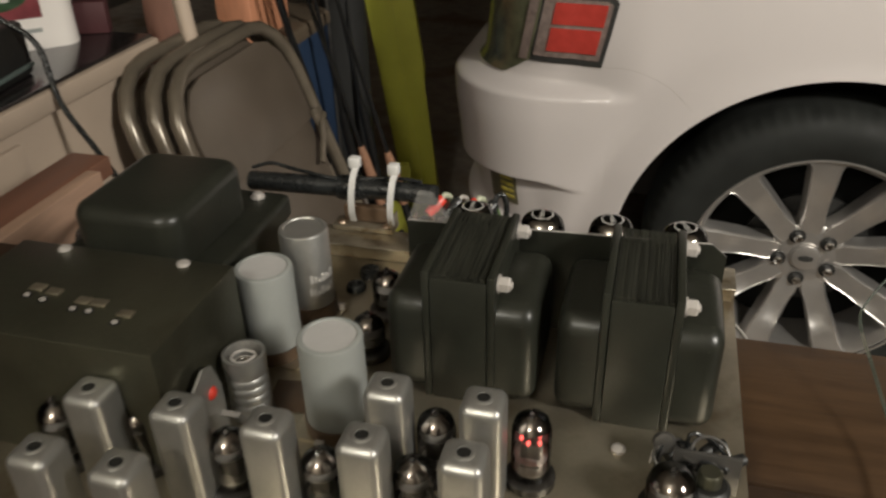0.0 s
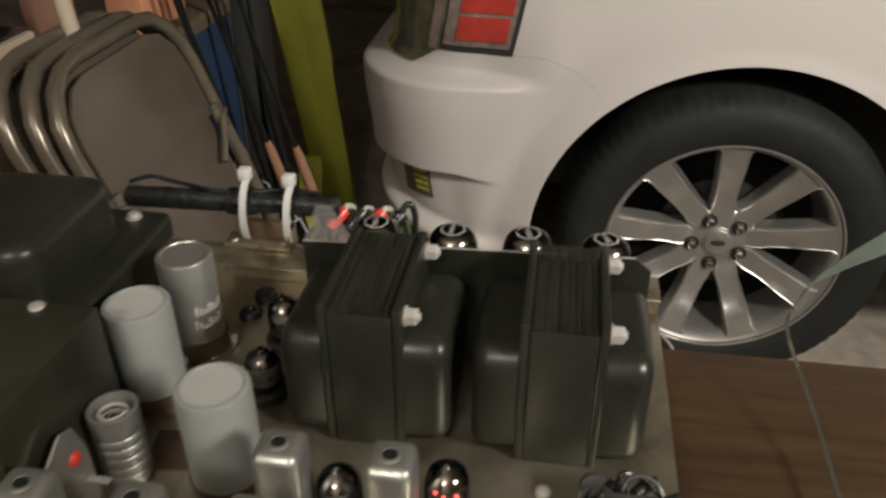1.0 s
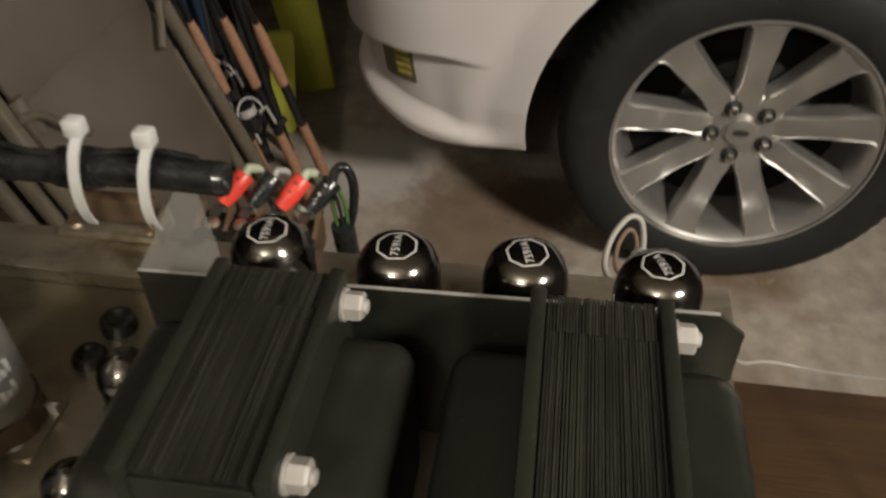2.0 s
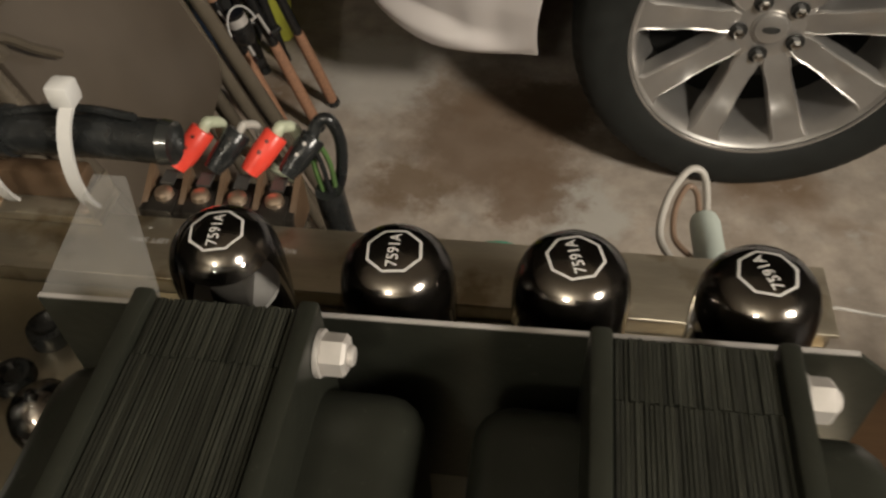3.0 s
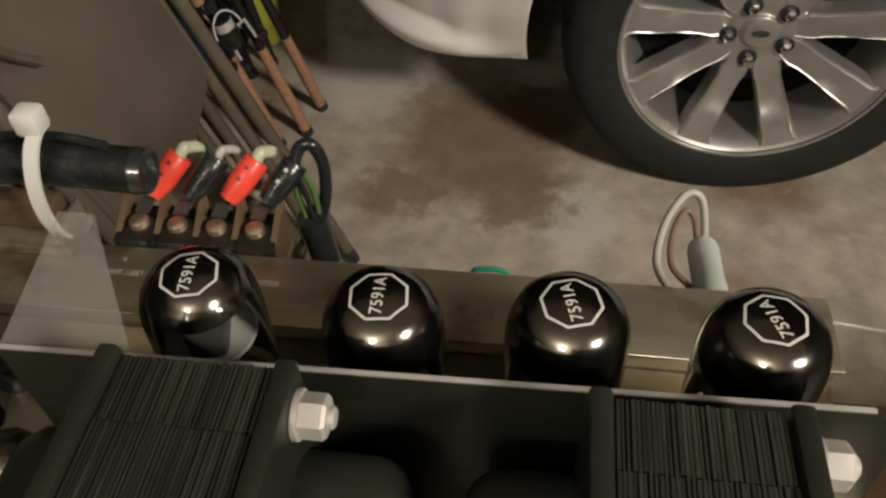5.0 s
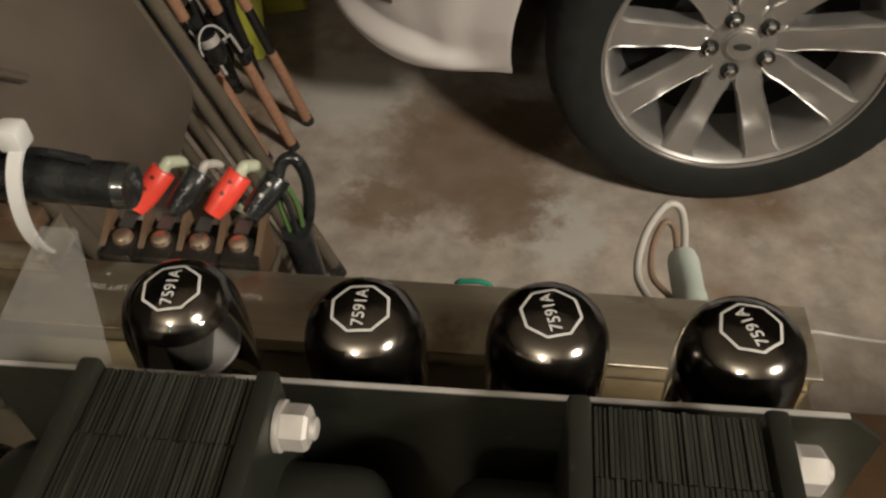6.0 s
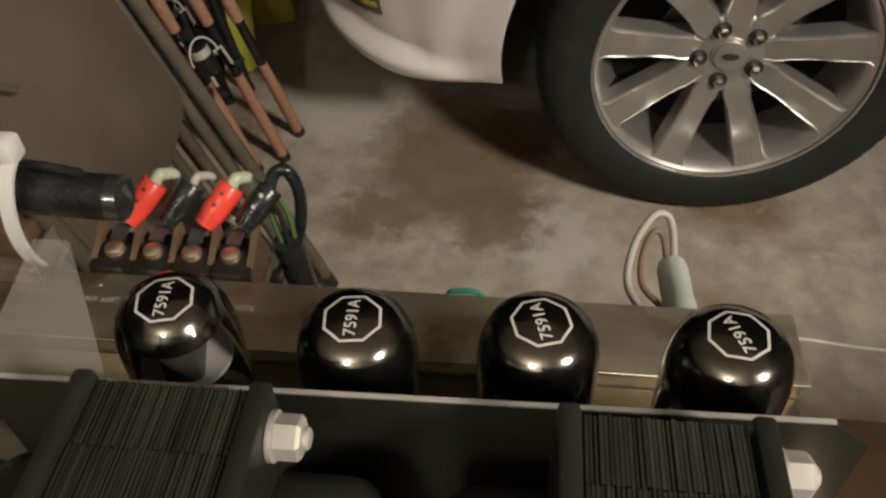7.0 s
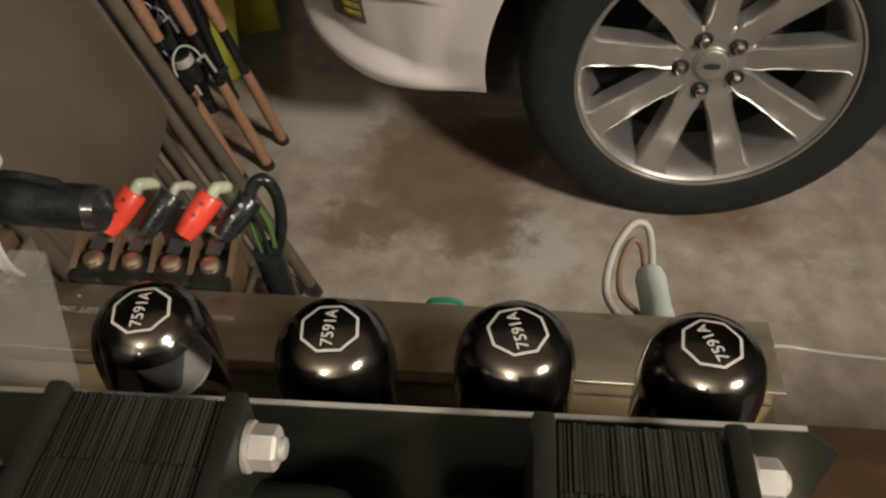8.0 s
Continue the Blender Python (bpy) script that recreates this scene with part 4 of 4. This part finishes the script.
for k, (m, word, dx) in enumerate(WIRES):
    x = -0.0366 - 0.0217 + 0.01443 * k
    ob = thing("spade_connector", (x, 0.0755, STEP), word + " insulated spade connector on the terminal screw", "connector", "spade connectors")
    z1 = Z0 - 0.0565 - STEP
    part("tongue", box(-0.0026, 0.0026, -0.0022, 0.005, z1 - 0.001, z1), PLATEMETAL, ob, "dull metal spade tongue")
    a, b = Vector((0.0026, 0.0042, z1 + 0.0022)), Vector((0.0122, 0.0150, z1 + 0.0125))
    part("insulator", sweep([a, a.lerp(b, 0.15), a.lerp(b, 0.3), a.lerp(b, 0.4), a.lerp(b, 0.96), b], [0.0038, 0.0042, 0.0046, 0.0048, 0.0049, 0.0045], 18), m, ob)
    axis = (b - a).normalized()
    up = (Vector((0.1, -0.6, 0.8)) - axis * axis.dot(Vector((0.1, -0.6, 0.8)))).normalized()
    for s in (0.5, 0.78):
        c0 = a.lerp(b, s) + up * 0.0045
        part("crimp", sweep([c0 - up * 0.0008, c0 + up * 0.00045], [0.0011, 0.0008], 10), ZINC if k == 3 else mat("crimp_dent", (0.12, 0.02, 0.015), 0.5) if k in (0, 2) else BAKELITE, ob, "small crimp mark")
    pal = PALEWIRE if k in (0, 2) else (GREYWIRE if k == 1 else BLACKVINYL)
    c = b + Vector((0.0018, 0.0030, 0.0012))
    run = [b - (b - a) * 0.1, b + Vector((0.001, 0.0015, 0.0018)), c, c + Vector((0.0026, 0.003, -0.0030)), c + Vector((0.0040, 0.0036, -0.012)), Vector((0.0415 - 0.01443 * k, 0.0215, z1 - 0.016))]
    if k == 3:
        run = [b - (b - a) * 0.1, b + Vector((0.0015, 0.002, 0.005)), b + Vector((0.006, 0.003, 0.006)), b + Vector((0.0085, 0.004, -0.004)), b + Vector((0.0075, 0.004, -0.018)), b + Vector((0.004, 0.004, -0.032))]
    part("wire", sweep(smooth_path(run, 6), 0.0024 if k != 1 else 0.0017, 10), pal, ob, "bent wire")
ob = thing("speaker_cable", (0.0005, 0.089, Z0 - 0.13), "black speaker cable jacket with green and black cores", "cable")
part("jacket", sweep([(0.006, 0.004, -0.2), (0.0035, 0.002, 0.0), (0.0008, -0.001, 0.045), (-0.0002, -0.002, 0.062)], 0.0058, 16), BLACKVINYL, ob)
part("core", sweep(smooth_path([(-0.002, -0.002, 0.058), (-0.004, -0.002, 0.075), (-0.003, 0.0, 0.080), (-0.006, 0.0, 0.086)], 6), 0.0012, 8), GREENWIRE, ob, "green core")
part("core", sweep(smooth_path([(0.001, -0.003, 0.058), (-0.001, -0.003, 0.078), (-0.006, -0.002, 0.090)], 6), 0.0010, 8), BLACKVINYL, ob, "black core")
part("core", sweep(smooth_path([(0.002, 0.0, 0.058), (0.001, 0.001, 0.074), (-0.003, 0.001, 0.086)], 6), 0.0011, 8), GREENWIRE, ob, "green core")

plug = thing("signal_plug", (0.1475, 0.061, Z0 - 0.0775), "grey-green phono plug with looped grey cable", "plug")
Y = Matrix.Rotation(radians(-90), 4, "X")
part("barrel", lathe([(0, 0.0), (0.0062, 0.0), (0.0062, 0.014), (0.0058, 0.0145), (0.0058, 0.031), (0.0050, 0.034), (0, 0.034)], 20, None, Matrix.Rotation(radians(2), 4, "Z") @ Y), GREYPLUG, plug)
part("cable", sweep(smooth_path([(-0.0005, 0.033, 0), (0.0, 0.046, 0.004), (-0.002, 0.052, 0.008), (-0.008, 0.050, 0.010), (-0.016, 0.036, 0.008), (-0.019, 0.020, 0.003), (-0.013, 0.006, 0.001), (-0.008, 0.002, -0.01)], 8), 0.0015, 10), GREYWIRE, plug, "grey looped cable")
part("cable", sweep(smooth_path([(-0.003, 0.033, 0), (-0.004, 0.044, 0.004), (-0.008, 0.045, 0.006), (-0.013, 0.033, 0.005), (-0.0135, 0.021, 0.002), (-0.008, 0.014, 0.0), (-0.005, 0.010, -0.002)], 8), 0.0012, 10), mat("brown_wire", (0.14, 0.09, 0.06), 0.5), plug, "brown looped wire")
single("teal_wire_loop", sweep(smooth_path([(0.009, 0, -0.024), (0.007, 0, -0.004), (0.003, 0, 0.0), (-0.003, 0, 0.0), (-0.008, 0, -0.003), (-0.011, 0, -0.022)], 6), 0.0012, 8), TEALWIRE, (0.0675, 0.10, Z0 - 0.1065), "teal insulated wire loop behind the chassis", "wire")
single("white_lead", sweep(smooth_path([(0.17, 0.064, Z0 - 0.10), (0.20, 0.11, Z0 - 0.15), (0.245, 0.19, Z0 - 0.25), (0.287, 0.240, Z0 - 0.30), (0.36, 0.234, Z0 - 0.30), (0.6, 0.18, Z0 - 0.24), (0.9, 0.09, Z0 - 0.14), (1.0, 0.04, Z0 - 0.1205), (1.1, -0.05, Z0 - 0.1205)], 8), 0.0014, 8), GREYWIRE, (0, 0, 0), "thin pale lead sagging behind the bench edge", "wire")

# printed words on the rear step, turned to be read from behind
for text, x in (("+", -0.059), ("LEFT SPKR", -0.0575), ("RIGHT", -0.0065)):
    bm = letters(text, 0.0033)
    single("printed_label", bm, WHITEPRINT, (x, 0.049 if text != "+" else 0.055, STEP + 0.0003), "small pale printed lettering on the rear step", "lettering", turn=(0, 0, 180), smooth=0)

# ribbon aerial lead at the bench's right
lead = thing("ribbon_lead", (0.262, -0.02, BENCH), "grey-green flat aerial ribbon lead bent over the bench", "cable")
path = smooth_path([(0.012, -0.10, 0.012), (0.013, -0.03, 0.016), (0.007, 0.02, 0.030), (0.001, 0.052, 0.044), (0.006, 0.066, 0.055), (0.03, 0.085, 0.075), (0.10, 0.10, 0.115), (0.22, 0.11, 0.17)], 8)
rows = []
for k, p in enumerate(path):
    w = 0.0016 + 0.026 * ease(33, 50, k)
    up = Vector((0.35, -0.2, 0.9)).normalized()
    thick = Vector((0.2, -0.9, -0.3)).normalized() * 0.0007
    rows.append([p - up * w + thick, p + up * w + thick, p + up * w - thick, p - up * w - thick, p - up * w + thick])
RIBBON = mat("grey_green_ribbon", (0.30, 0.36, 0.32), 0.25, vary=0.2, scale=40, bump=0.05)
RIBBON.node_tree.nodes["Principled BSDF"].inputs["Transmission Weight"].default_value = 0.6
part("ribbon", grid(rows), RIBBON, lead)


# ---- folding chairs leaning on the cabinet ----
def folding_chair():
    """Folded: x across (0.46 wide), z down the slope from the floor, y towards the front face."""
    ob = thing("folding_chair", (0, 0, 0), "brown steel folding chair folded and leaning", "chair", "folding chairs")
    L, w, r = 0.990, 0.200, 0.105
    u = [(-w, 0, 0.0), (-w, 0, L - r)] + [(-w + r - r * math.cos(radians(a)), 0, L - r + r * math.sin(radians(a))) for a in (22, 45, 68, 90)]
    u += [(w - r + r * math.sin(radians(a)), 0, L - r + r * math.cos(radians(a))) for a in (0, 22, 45, 68, 90)] + [(w, 0, 0.0)]
    part("back_frame", sweep(u, 0.0125, 14), CHAIRTUBE, ob, "bent brown steel tube")
    o = [(-w + 0.024, L - 0.20), (-w + 0.024, L - r)] + [(-w + 0.024 + (r - 0.024) * (1 - math.cos(radians(a))), L - r + (r - 0.024) * math.sin(radians(a))) for a in (30, 60, 90)]
    o += [(-x, z) for x, z in o[::-1]]
    part("backrest", prism(o, -0.002, 0.004, 0.002, Matrix(((1, 0, 0, 0), (0, 0, -1, 0), (0, 1, 0, 0), (0, 0, 0, 1)))), CHAIRPAINT, ob, "brown sheet-steel backrest")
    s = [(-w + 0.030, L - 0.185), (-w + 0.022, L - 0.42), (-w + 0.030, L - 0.475), (-w + 0.06, L - 0.505), (-w + 0.15, L - 0.525), (w - 0.15, L - 0.525), (w - 0.06, L - 0.505), (w - 0.030, L - 0.475), (w - 0.022, L - 0.42), (w - 0.030, L - 0.185)]
    part("seat", prism(s, -0.012, -0.004, 0.003, Matrix(((1, 0, 0, 0), (0, 0, -1, 0), (0, 1, 0, 0), (0, 0, 0, 1)))), CHAIRPAINT, ob, "brown sheet-steel seat")
    for sx in (-1, 1):
        part("front_leg", sweep([(sx * (w - 0.03), 0.012, L - 0.30), (sx * (w - 0.03), 0.016, 0.30), (sx * (w - 0.03), 0.03, 0.02)], 0.0105, 12), CHAIRTUBE, ob)
        part("hinge", box(sx * (w - 0.02) - 0.012, sx * (w - 0.02) + 0.012, -0.016, -0.004, L - 0.235, L - 0.185, 0.003), CHAIRTUBE, ob, "folded steel hinge")
        part("foot_cap", lathe([(0, -0.001), (0.013, -0.001), (0.013, 0.03), (0.0, 0.03)], 14, None, Matrix.Translation((sx * w, 0, 0))), BLACKVINYL, ob, "black rubber foot")
    for sx in (-1, 1):
        arm = smooth_path([(sx * (w - 0.004), -0.016, L - 0.205), (sx * (w - 0.03), -0.019, L - 0.215), (sx * (w - 0.055), -0.018, L - 0.245), (sx * (w - 0.085), -0.016, L - 0.275)], 5)
        part("hinge_arm", sweep(arm, 0.006, 8), CHAIRTUBE, ob, "bent steel hinge arm")
    for z in (0.12, 0.24):
        part("crossbar", sweep([(-w + 0.03, 0.018, z), (w - 0.03, 0.018, z)], 0.008, 10), CHAIRTUBE, ob)
    return ob


first = folding_chair()
LEANM = Matrix.Rotation(radians(-19.6), 4, "Y") @ Matrix.Rotation(radians(90), 4, "Z")
first.matrix_basis = Matrix.Translation((-0.261, 0.710, 0.006)) @ LEANM
copy_thing(first, Matrix.Translation((-0.299, 0.709, 0.006)) @ LEANM)
copy_thing(first, Matrix.Translation((-0.345, 0.708, 0.006)) @ LEANM)

# ---- cabinet at the left, with what stands on it ----
CT = Z0 - 0.1
cab = thing("cabinet", (-0.98, 0.0, 0), "cream laminate cabinet with dark top", "cabinet")
part("body", box(-0.30, 0.285, -1.0, 0.655, 0.05, CT - 0.036, 0.003), CREAM, cab)
part("top", box(-0.31, 0.292, -1.01, 0.665, CT - 0.006, CT, 0.002), mat("black_worktop", (0.014, 0.012, 0.012), 0.16, vary=0.4, scale=20), cab, "black worktop")
part("rim", box(-0.31, 0.30, -1.01, 0.67, CT - 0.036, CT - 0.0065, 0.004), CREAM, cab, "cream rounded edge band")
part("drawer_front", box(0.2855, 0.294, 0.05, 0.335, CT - 0.20, CT - 0.055, 0.003), CREAM, cab, "cream drawer front")
part("drawer_front", box(0.2855, 0.294, -0.27, 0.03, CT - 0.20, CT - 0.055, 0.003), CREAM, cab, "cream drawer front")
part("plinth", box(-0.28, 0.27, -0.98, 0.63, 0, 0.05), BLACKPLASTIC, cab)

jug = thing("white_jug", (-0.866, 0.562, CT), "white plastic jug with printed label", "bottle", turn=(0, 0, 42))
part("body", rblock(0.19, 0.085, 0.026, 0.0, 0.2, 0.02), mat("white_jug_plastic", (0.68, 0.64, 0.60), 0.4, vary=0.05, scale=20), jug)
part("neck", lathe([(0.03, 0.2), (0.018, 0.225), (0.016, 0.25), (0, 0.25)], 20), NYLON, jug)
part("label", box(-0.088, 0.05, -0.0435, -0.0428, 0.048, 0.17), mat("maroon_label", (0.16, 0.03, 0.035), 0.4, vary=0.5, scale=30), jug, "maroon printed label")
part("label_oval", lathe([(0, 0.0006), (0.022, 0.0006), (0.024, 0)], 28, None, Matrix.Translation((-0.012, -0.0436, 0.085)) @ Matrix.Diagonal((2.1, 1, 1, 1)) @ Matrix.Rotation(radians(90), 4, "X")), mat("dark_green_label", (0.02, 0.05, 0.02), 0.4, vary=0.6, scale=60), jug, "dark green oval")
for k in range(3):
    part("label_bar", box(-0.034, 0.010 - 0.006 * k, -0.0448, -0.0442, 0.075 + 0.009 * k, 0.080 + 0.009 * k), WHITEPRINT, jug, "pale bar of lettering")
part("label_bar", box(0.0, 0.045, -0.0435, -0.0428, 0.026, 0.032), GREYSLEEVE, jug, "grey bar of lettering")
case = thing("black_case", (-0.80, 0.36, CT), "black plastic case with grey-green edge", "case", turn=(0, 0, 10))
part("body", box(-0.10, 0.075, -0.12, 0.085, 0, 0.075, 0.008), BLACKPLASTIC, case)
part("edge", box(0.0755, 0.079, -0.115, 0.080, 0.012, 0.018, 0.0008), mat("teal_grey_edge", (0.10, 0.13, 0.12), 0.3), case, "grey-green edge strip")
box_m = mat("maroon_cardboard", (0.055, 0.016, 0.018), 0.6, vary=0.3, scale=12)
single("maroon_box", box(-0.03, 0.03, -0.012, 0.012, 0, 0.05, 0.002), box_m, (-0.79, 0.655, CT), "maroon printed box on the cabinet", "box", turn=(0, 0, 20))
single("mains_cord", sweep(smooth_path([(-0.745, 0.42, CT + 0.085), (-0.70, 0.425, CT + 0.05), (-0.665, 0.40, CT - 0.02), (-0.60, 0.37, CT - 0.075), (-0.52, 0.31, BENCH - 0.08), (-0.45, 0.20, BENCH - 0.02), (-0.40, 0.08, BENCH + 0.006), (-0.34, 0.03, BENCH + 0.004)], 10), 0.0042, 10), BLACKVINYL, (0, 0, 0), "black mains cord hanging from the cabinet", "cord")

# boards at the bench's end
PALEPINE = mat("pale_pine", (0.36, 0.23, 0.16), 0.6, vary=0.2, scale=14, streak=(8, 1, 8))
single("end_board", box(-0.009, 0.009, -0.55, 0.218, BENCH - 0.20, BENCH + 0.002, 0.002), PALEPINE, (-0.484, 0.0, 0), "pale pine board along the bench end", "board")
single("shelf_board", box(-0.026, 0.026, -0.6, 0.262, -0.024, 0.0, 0.002), ORANGEWOOD, (-0.521, 0.0, BENCH), "orange-brown pine shelf board", "board")
single("stud_post", box(-0.04, 0.04, -0.02, 0.02, 0.0, 1.75, 0.003), mat("brown_stained_wood", (0.16, 0.075, 0.05), 0.6, vary=0.25, scale=12, streak=(8, 8, 1)), (-0.762, 0.79, 0), "brown stained wooden post", "post", turn=(-6, 0, 20))
single("white_stick", sweep([(0, 0, 0), (0, 0, 1.8)], 0.014, 12), CREAM, (-0.585, 0.735, 0), "pale painted stick leaning at the cabinet", "stick", turn=(0, -4.8, 0))
single("pine_board", box(-0.045, 0.045, -0.10, 0.10, 0.0, 0.9, 0.004), mat("orange_pine", (0.50, 0.22, 0.12), 0.6, vary=0.2, scale=10, streak=(8, 8, 1)), (-0.862, 1.34, 0), "orange-brown pine board standing upright", "board", turn=(0, 0, 0))

# ---- behind the chairs: bin, rods, yellow boards ----
bin_ = thing("blue_bin", (-0.90, 1.46, 0), "blue plastic bin with brown lid", "bin")
part("body", rblock(0.25, 0.34, 0.05, 0.0, 0.74, 0.002), BLUE, bin_)
part("lid", rblock(0.27, 0.36, 0.055, 0.741, 0.775, 0.01), mat("brown_lid", (0.10, 0.075, 0.05), 0.6, vary=0.2), bin_, "dull brown lid")


def fishing_rod(butt, top, cork=True, reel=True, aim=(0.45, -0.85, 0)):
    b, t = Vector(butt), Vector(top)
    d = (t - b).normalized()
    ob = thing("fishing_rod", butt, "black fishing rod with cork grips and reel, standing on the floor" if cork else "slim black fishing rod leaning in the corner", "fishing rod", "fishing rods")
    at = lambda s: d * s
    part("butt_cap", sweep([at(0), at(0.004), at(0.02)], [0.012, 0.0155, 0.0145], 14), BLACKVINYL, ob, "black rubber butt cap")
    gm = CORK if cork else RODBLACK
    part("rear_grip", sweep([at(0.02), at(0.1), at(0.2), at(0.255)], [0.0125, 0.0135, 0.0125, 0.0115], 14), gm, ob, "cork rear grip" if cork else "black foam rear grip")
    part("reel_seat", sweep([at(0.255), at(0.30), at(0.385)], 0.0105, 12), RODBLACK, ob)
    part("fore_grip", sweep([at(0.385), at(0.44), at(0.53), at(0.55)], [0.012, 0.0135, 0.011, 0.008], 14), gm, ob, "cork fore grip" if cork else "black foam fore grip")
    part("blank", sweep([at(0.55), at(1.0), at(1.75)], [0.006, 0.0045, 0.002], 8), RODBLACK, ob)
    side = d.cross(Vector((0.6, 0.3, 0.2))).normalized()
    for s in (0.75, 1.0, 1.25, 1.5):
        ring = [at(s) + side * (0.014 + 0.010 * math.cos(a)) + d * 0.010 * math.sin(a) for a in np.linspace(0, 2 * math.pi, 13)]
        part("guide_ring", sweep(ring, 0.0013, 6), ZINC, ob, "small metal line guide")
    if reel:
        out = (Vector(aim) - d * d.dot(Vector(aim))).normalized()
        side = d.cross(out)
        c = at(0.33) + out * 0.055
        part("reel_foot", sweep([at(0.32) + out * 0.01, at(0.325) + out * 0.03, c], [0.006, 0.005, 0.008], 10), RODBLACK, ob)
        reel_body = part("reel", sweep([c - d * 0.035, c - d * 0.02, c + d * 0.005, c + d * 0.01, c + d * 0.03, c + d * 0.035], [0.012, 0.022, 0.024, 0.019, 0.020, 0.022], 18), RODBLACK, ob, "black spinning reel")
        bail = [c + d * (0.005 + 0.045 * math.sin(a)) + side * 0.032 * math.cos(a) + out * 0.012 for a in np.linspace(0, math.pi, 13)]
        part("bail", sweep(bail, 0.0018, 6), NYLON, reel_body, "bright wire bail")
        part("spool", sweep([c + d * 0.010, c + d * 0.028], 0.0205, 18), ZINC, reel_body, "pale line spool")
        hnd = [c + side * 0.018, c + side * 0.045, c + side * 0.05 - d * 0.045]
        part("crank", sweep(hnd, 0.0035, 8), ZINC, reel_body, "metal crank")
        part("knob", sweep([c + side * 0.05 - d * 0.05, c + side * 0.075 - d * 0.05], 0.008, 10), RODBLACK, reel_body, "black knob")
    return ob


fishing_rod((-0.434, 1.387, 0.0), (-0.577, 1.094, 1.066), reel=False)
fishing_rod((-0.446, 1.289, 0.0), (-0.700, 1.20, 1.066), aim=(-0.7, -0.6, 0))
fishing_rod((-0.498, 1.241, 0.0), (-0.770, 1.20, 1.066), aim=(0.75, -0.5, 0))
fishing_rod((-0.64, 1.50, 0.0), (-0.74, 1.36, 1.066), cork=False, aim=(-0.2, -0.9, 0))
fishing_rod((-0.66, 1.40, 0.0), (-0.79, 1.28, 1.066), cork=False, aim=(0.6, -0.3, 0))
fishing_rod((-0.60, 1.55, 0.0), (-0.72, 1.45, 1.066), cork=False, reel=False)
fishing_rod((-0.58, 1.30, 0.0), (-0.80, 1.26, 1.066), cork=False, reel=False)
CLOTH = mat("black_cloth", (0.012, 0.012, 0.011), 0.85, vary=0.4, scale=30, bump=0.3)
bag = thing("black_bag", (-0.757, 1.66, 0), "tall black cloth rod bag standing upright", "bag", turn=(0, 0, 12))
part("body", rblock(0.115, 0.16, 0.05, 0.0, 1.15, 0.04), CLOTH, bag)
part("strap", sweep(smooth_path([(0.03, -0.082, 0.25), (0.045, -0.105, 0.5), (0.03, -0.082, 0.8)], 6), 0.008, 8, flat=0.4), CLOTH, bag, "black webbing strap")
part("zipper", box(-0.032, -0.026, -0.0825, -0.0795, 0.1, 1.08), PLATEMETAL, bag, "dull metal zipper")

yb = thing("yellow_board", (-0.605, 1.88, 0), "yellow-green plastic board leaning upright", "board", turn=(0, -7, 8))
part("blade", prism([(-0.058, 0.004), (0.058, 0.004), (0.066, 0.46), (0.078, 0.52), (0.078, 1.05), (-0.075, 1.05), (-0.064, 0.45)], -0.012, 0.012, 0.004, Matrix(((1, 0, 0, 0), (0, 0, -1, 0), (0, 1, 0, 0), (0, 0, 0, 1)))), YELLOW, yb)
part("rib", box(-0.012, 0.012, -0.019, -0.0125, 0.05, 1.0, 0.002), YELLOW, yb)
ys = thing("yellow_board", (-0.632, 1.64, 0), "narrow yellow-green plastic board with rounded foot", "board", turn=(0, 4, 15))
part("blade", prism([(-0.03, 0.02), (-0.015, 0.004), (0.015, 0.004), (0.03, 0.02), (0.035, 0.29), (0.028, 0.305), (-0.028, 0.305), (-0.035, 0.29)], -0.010, 0.010, 0.004, Matrix(((1, 0, 0, 0), (0, 0, -1, 0), (0, 1, 0, 0), (0, 0, 0, 1)))), YELLOW, ys)
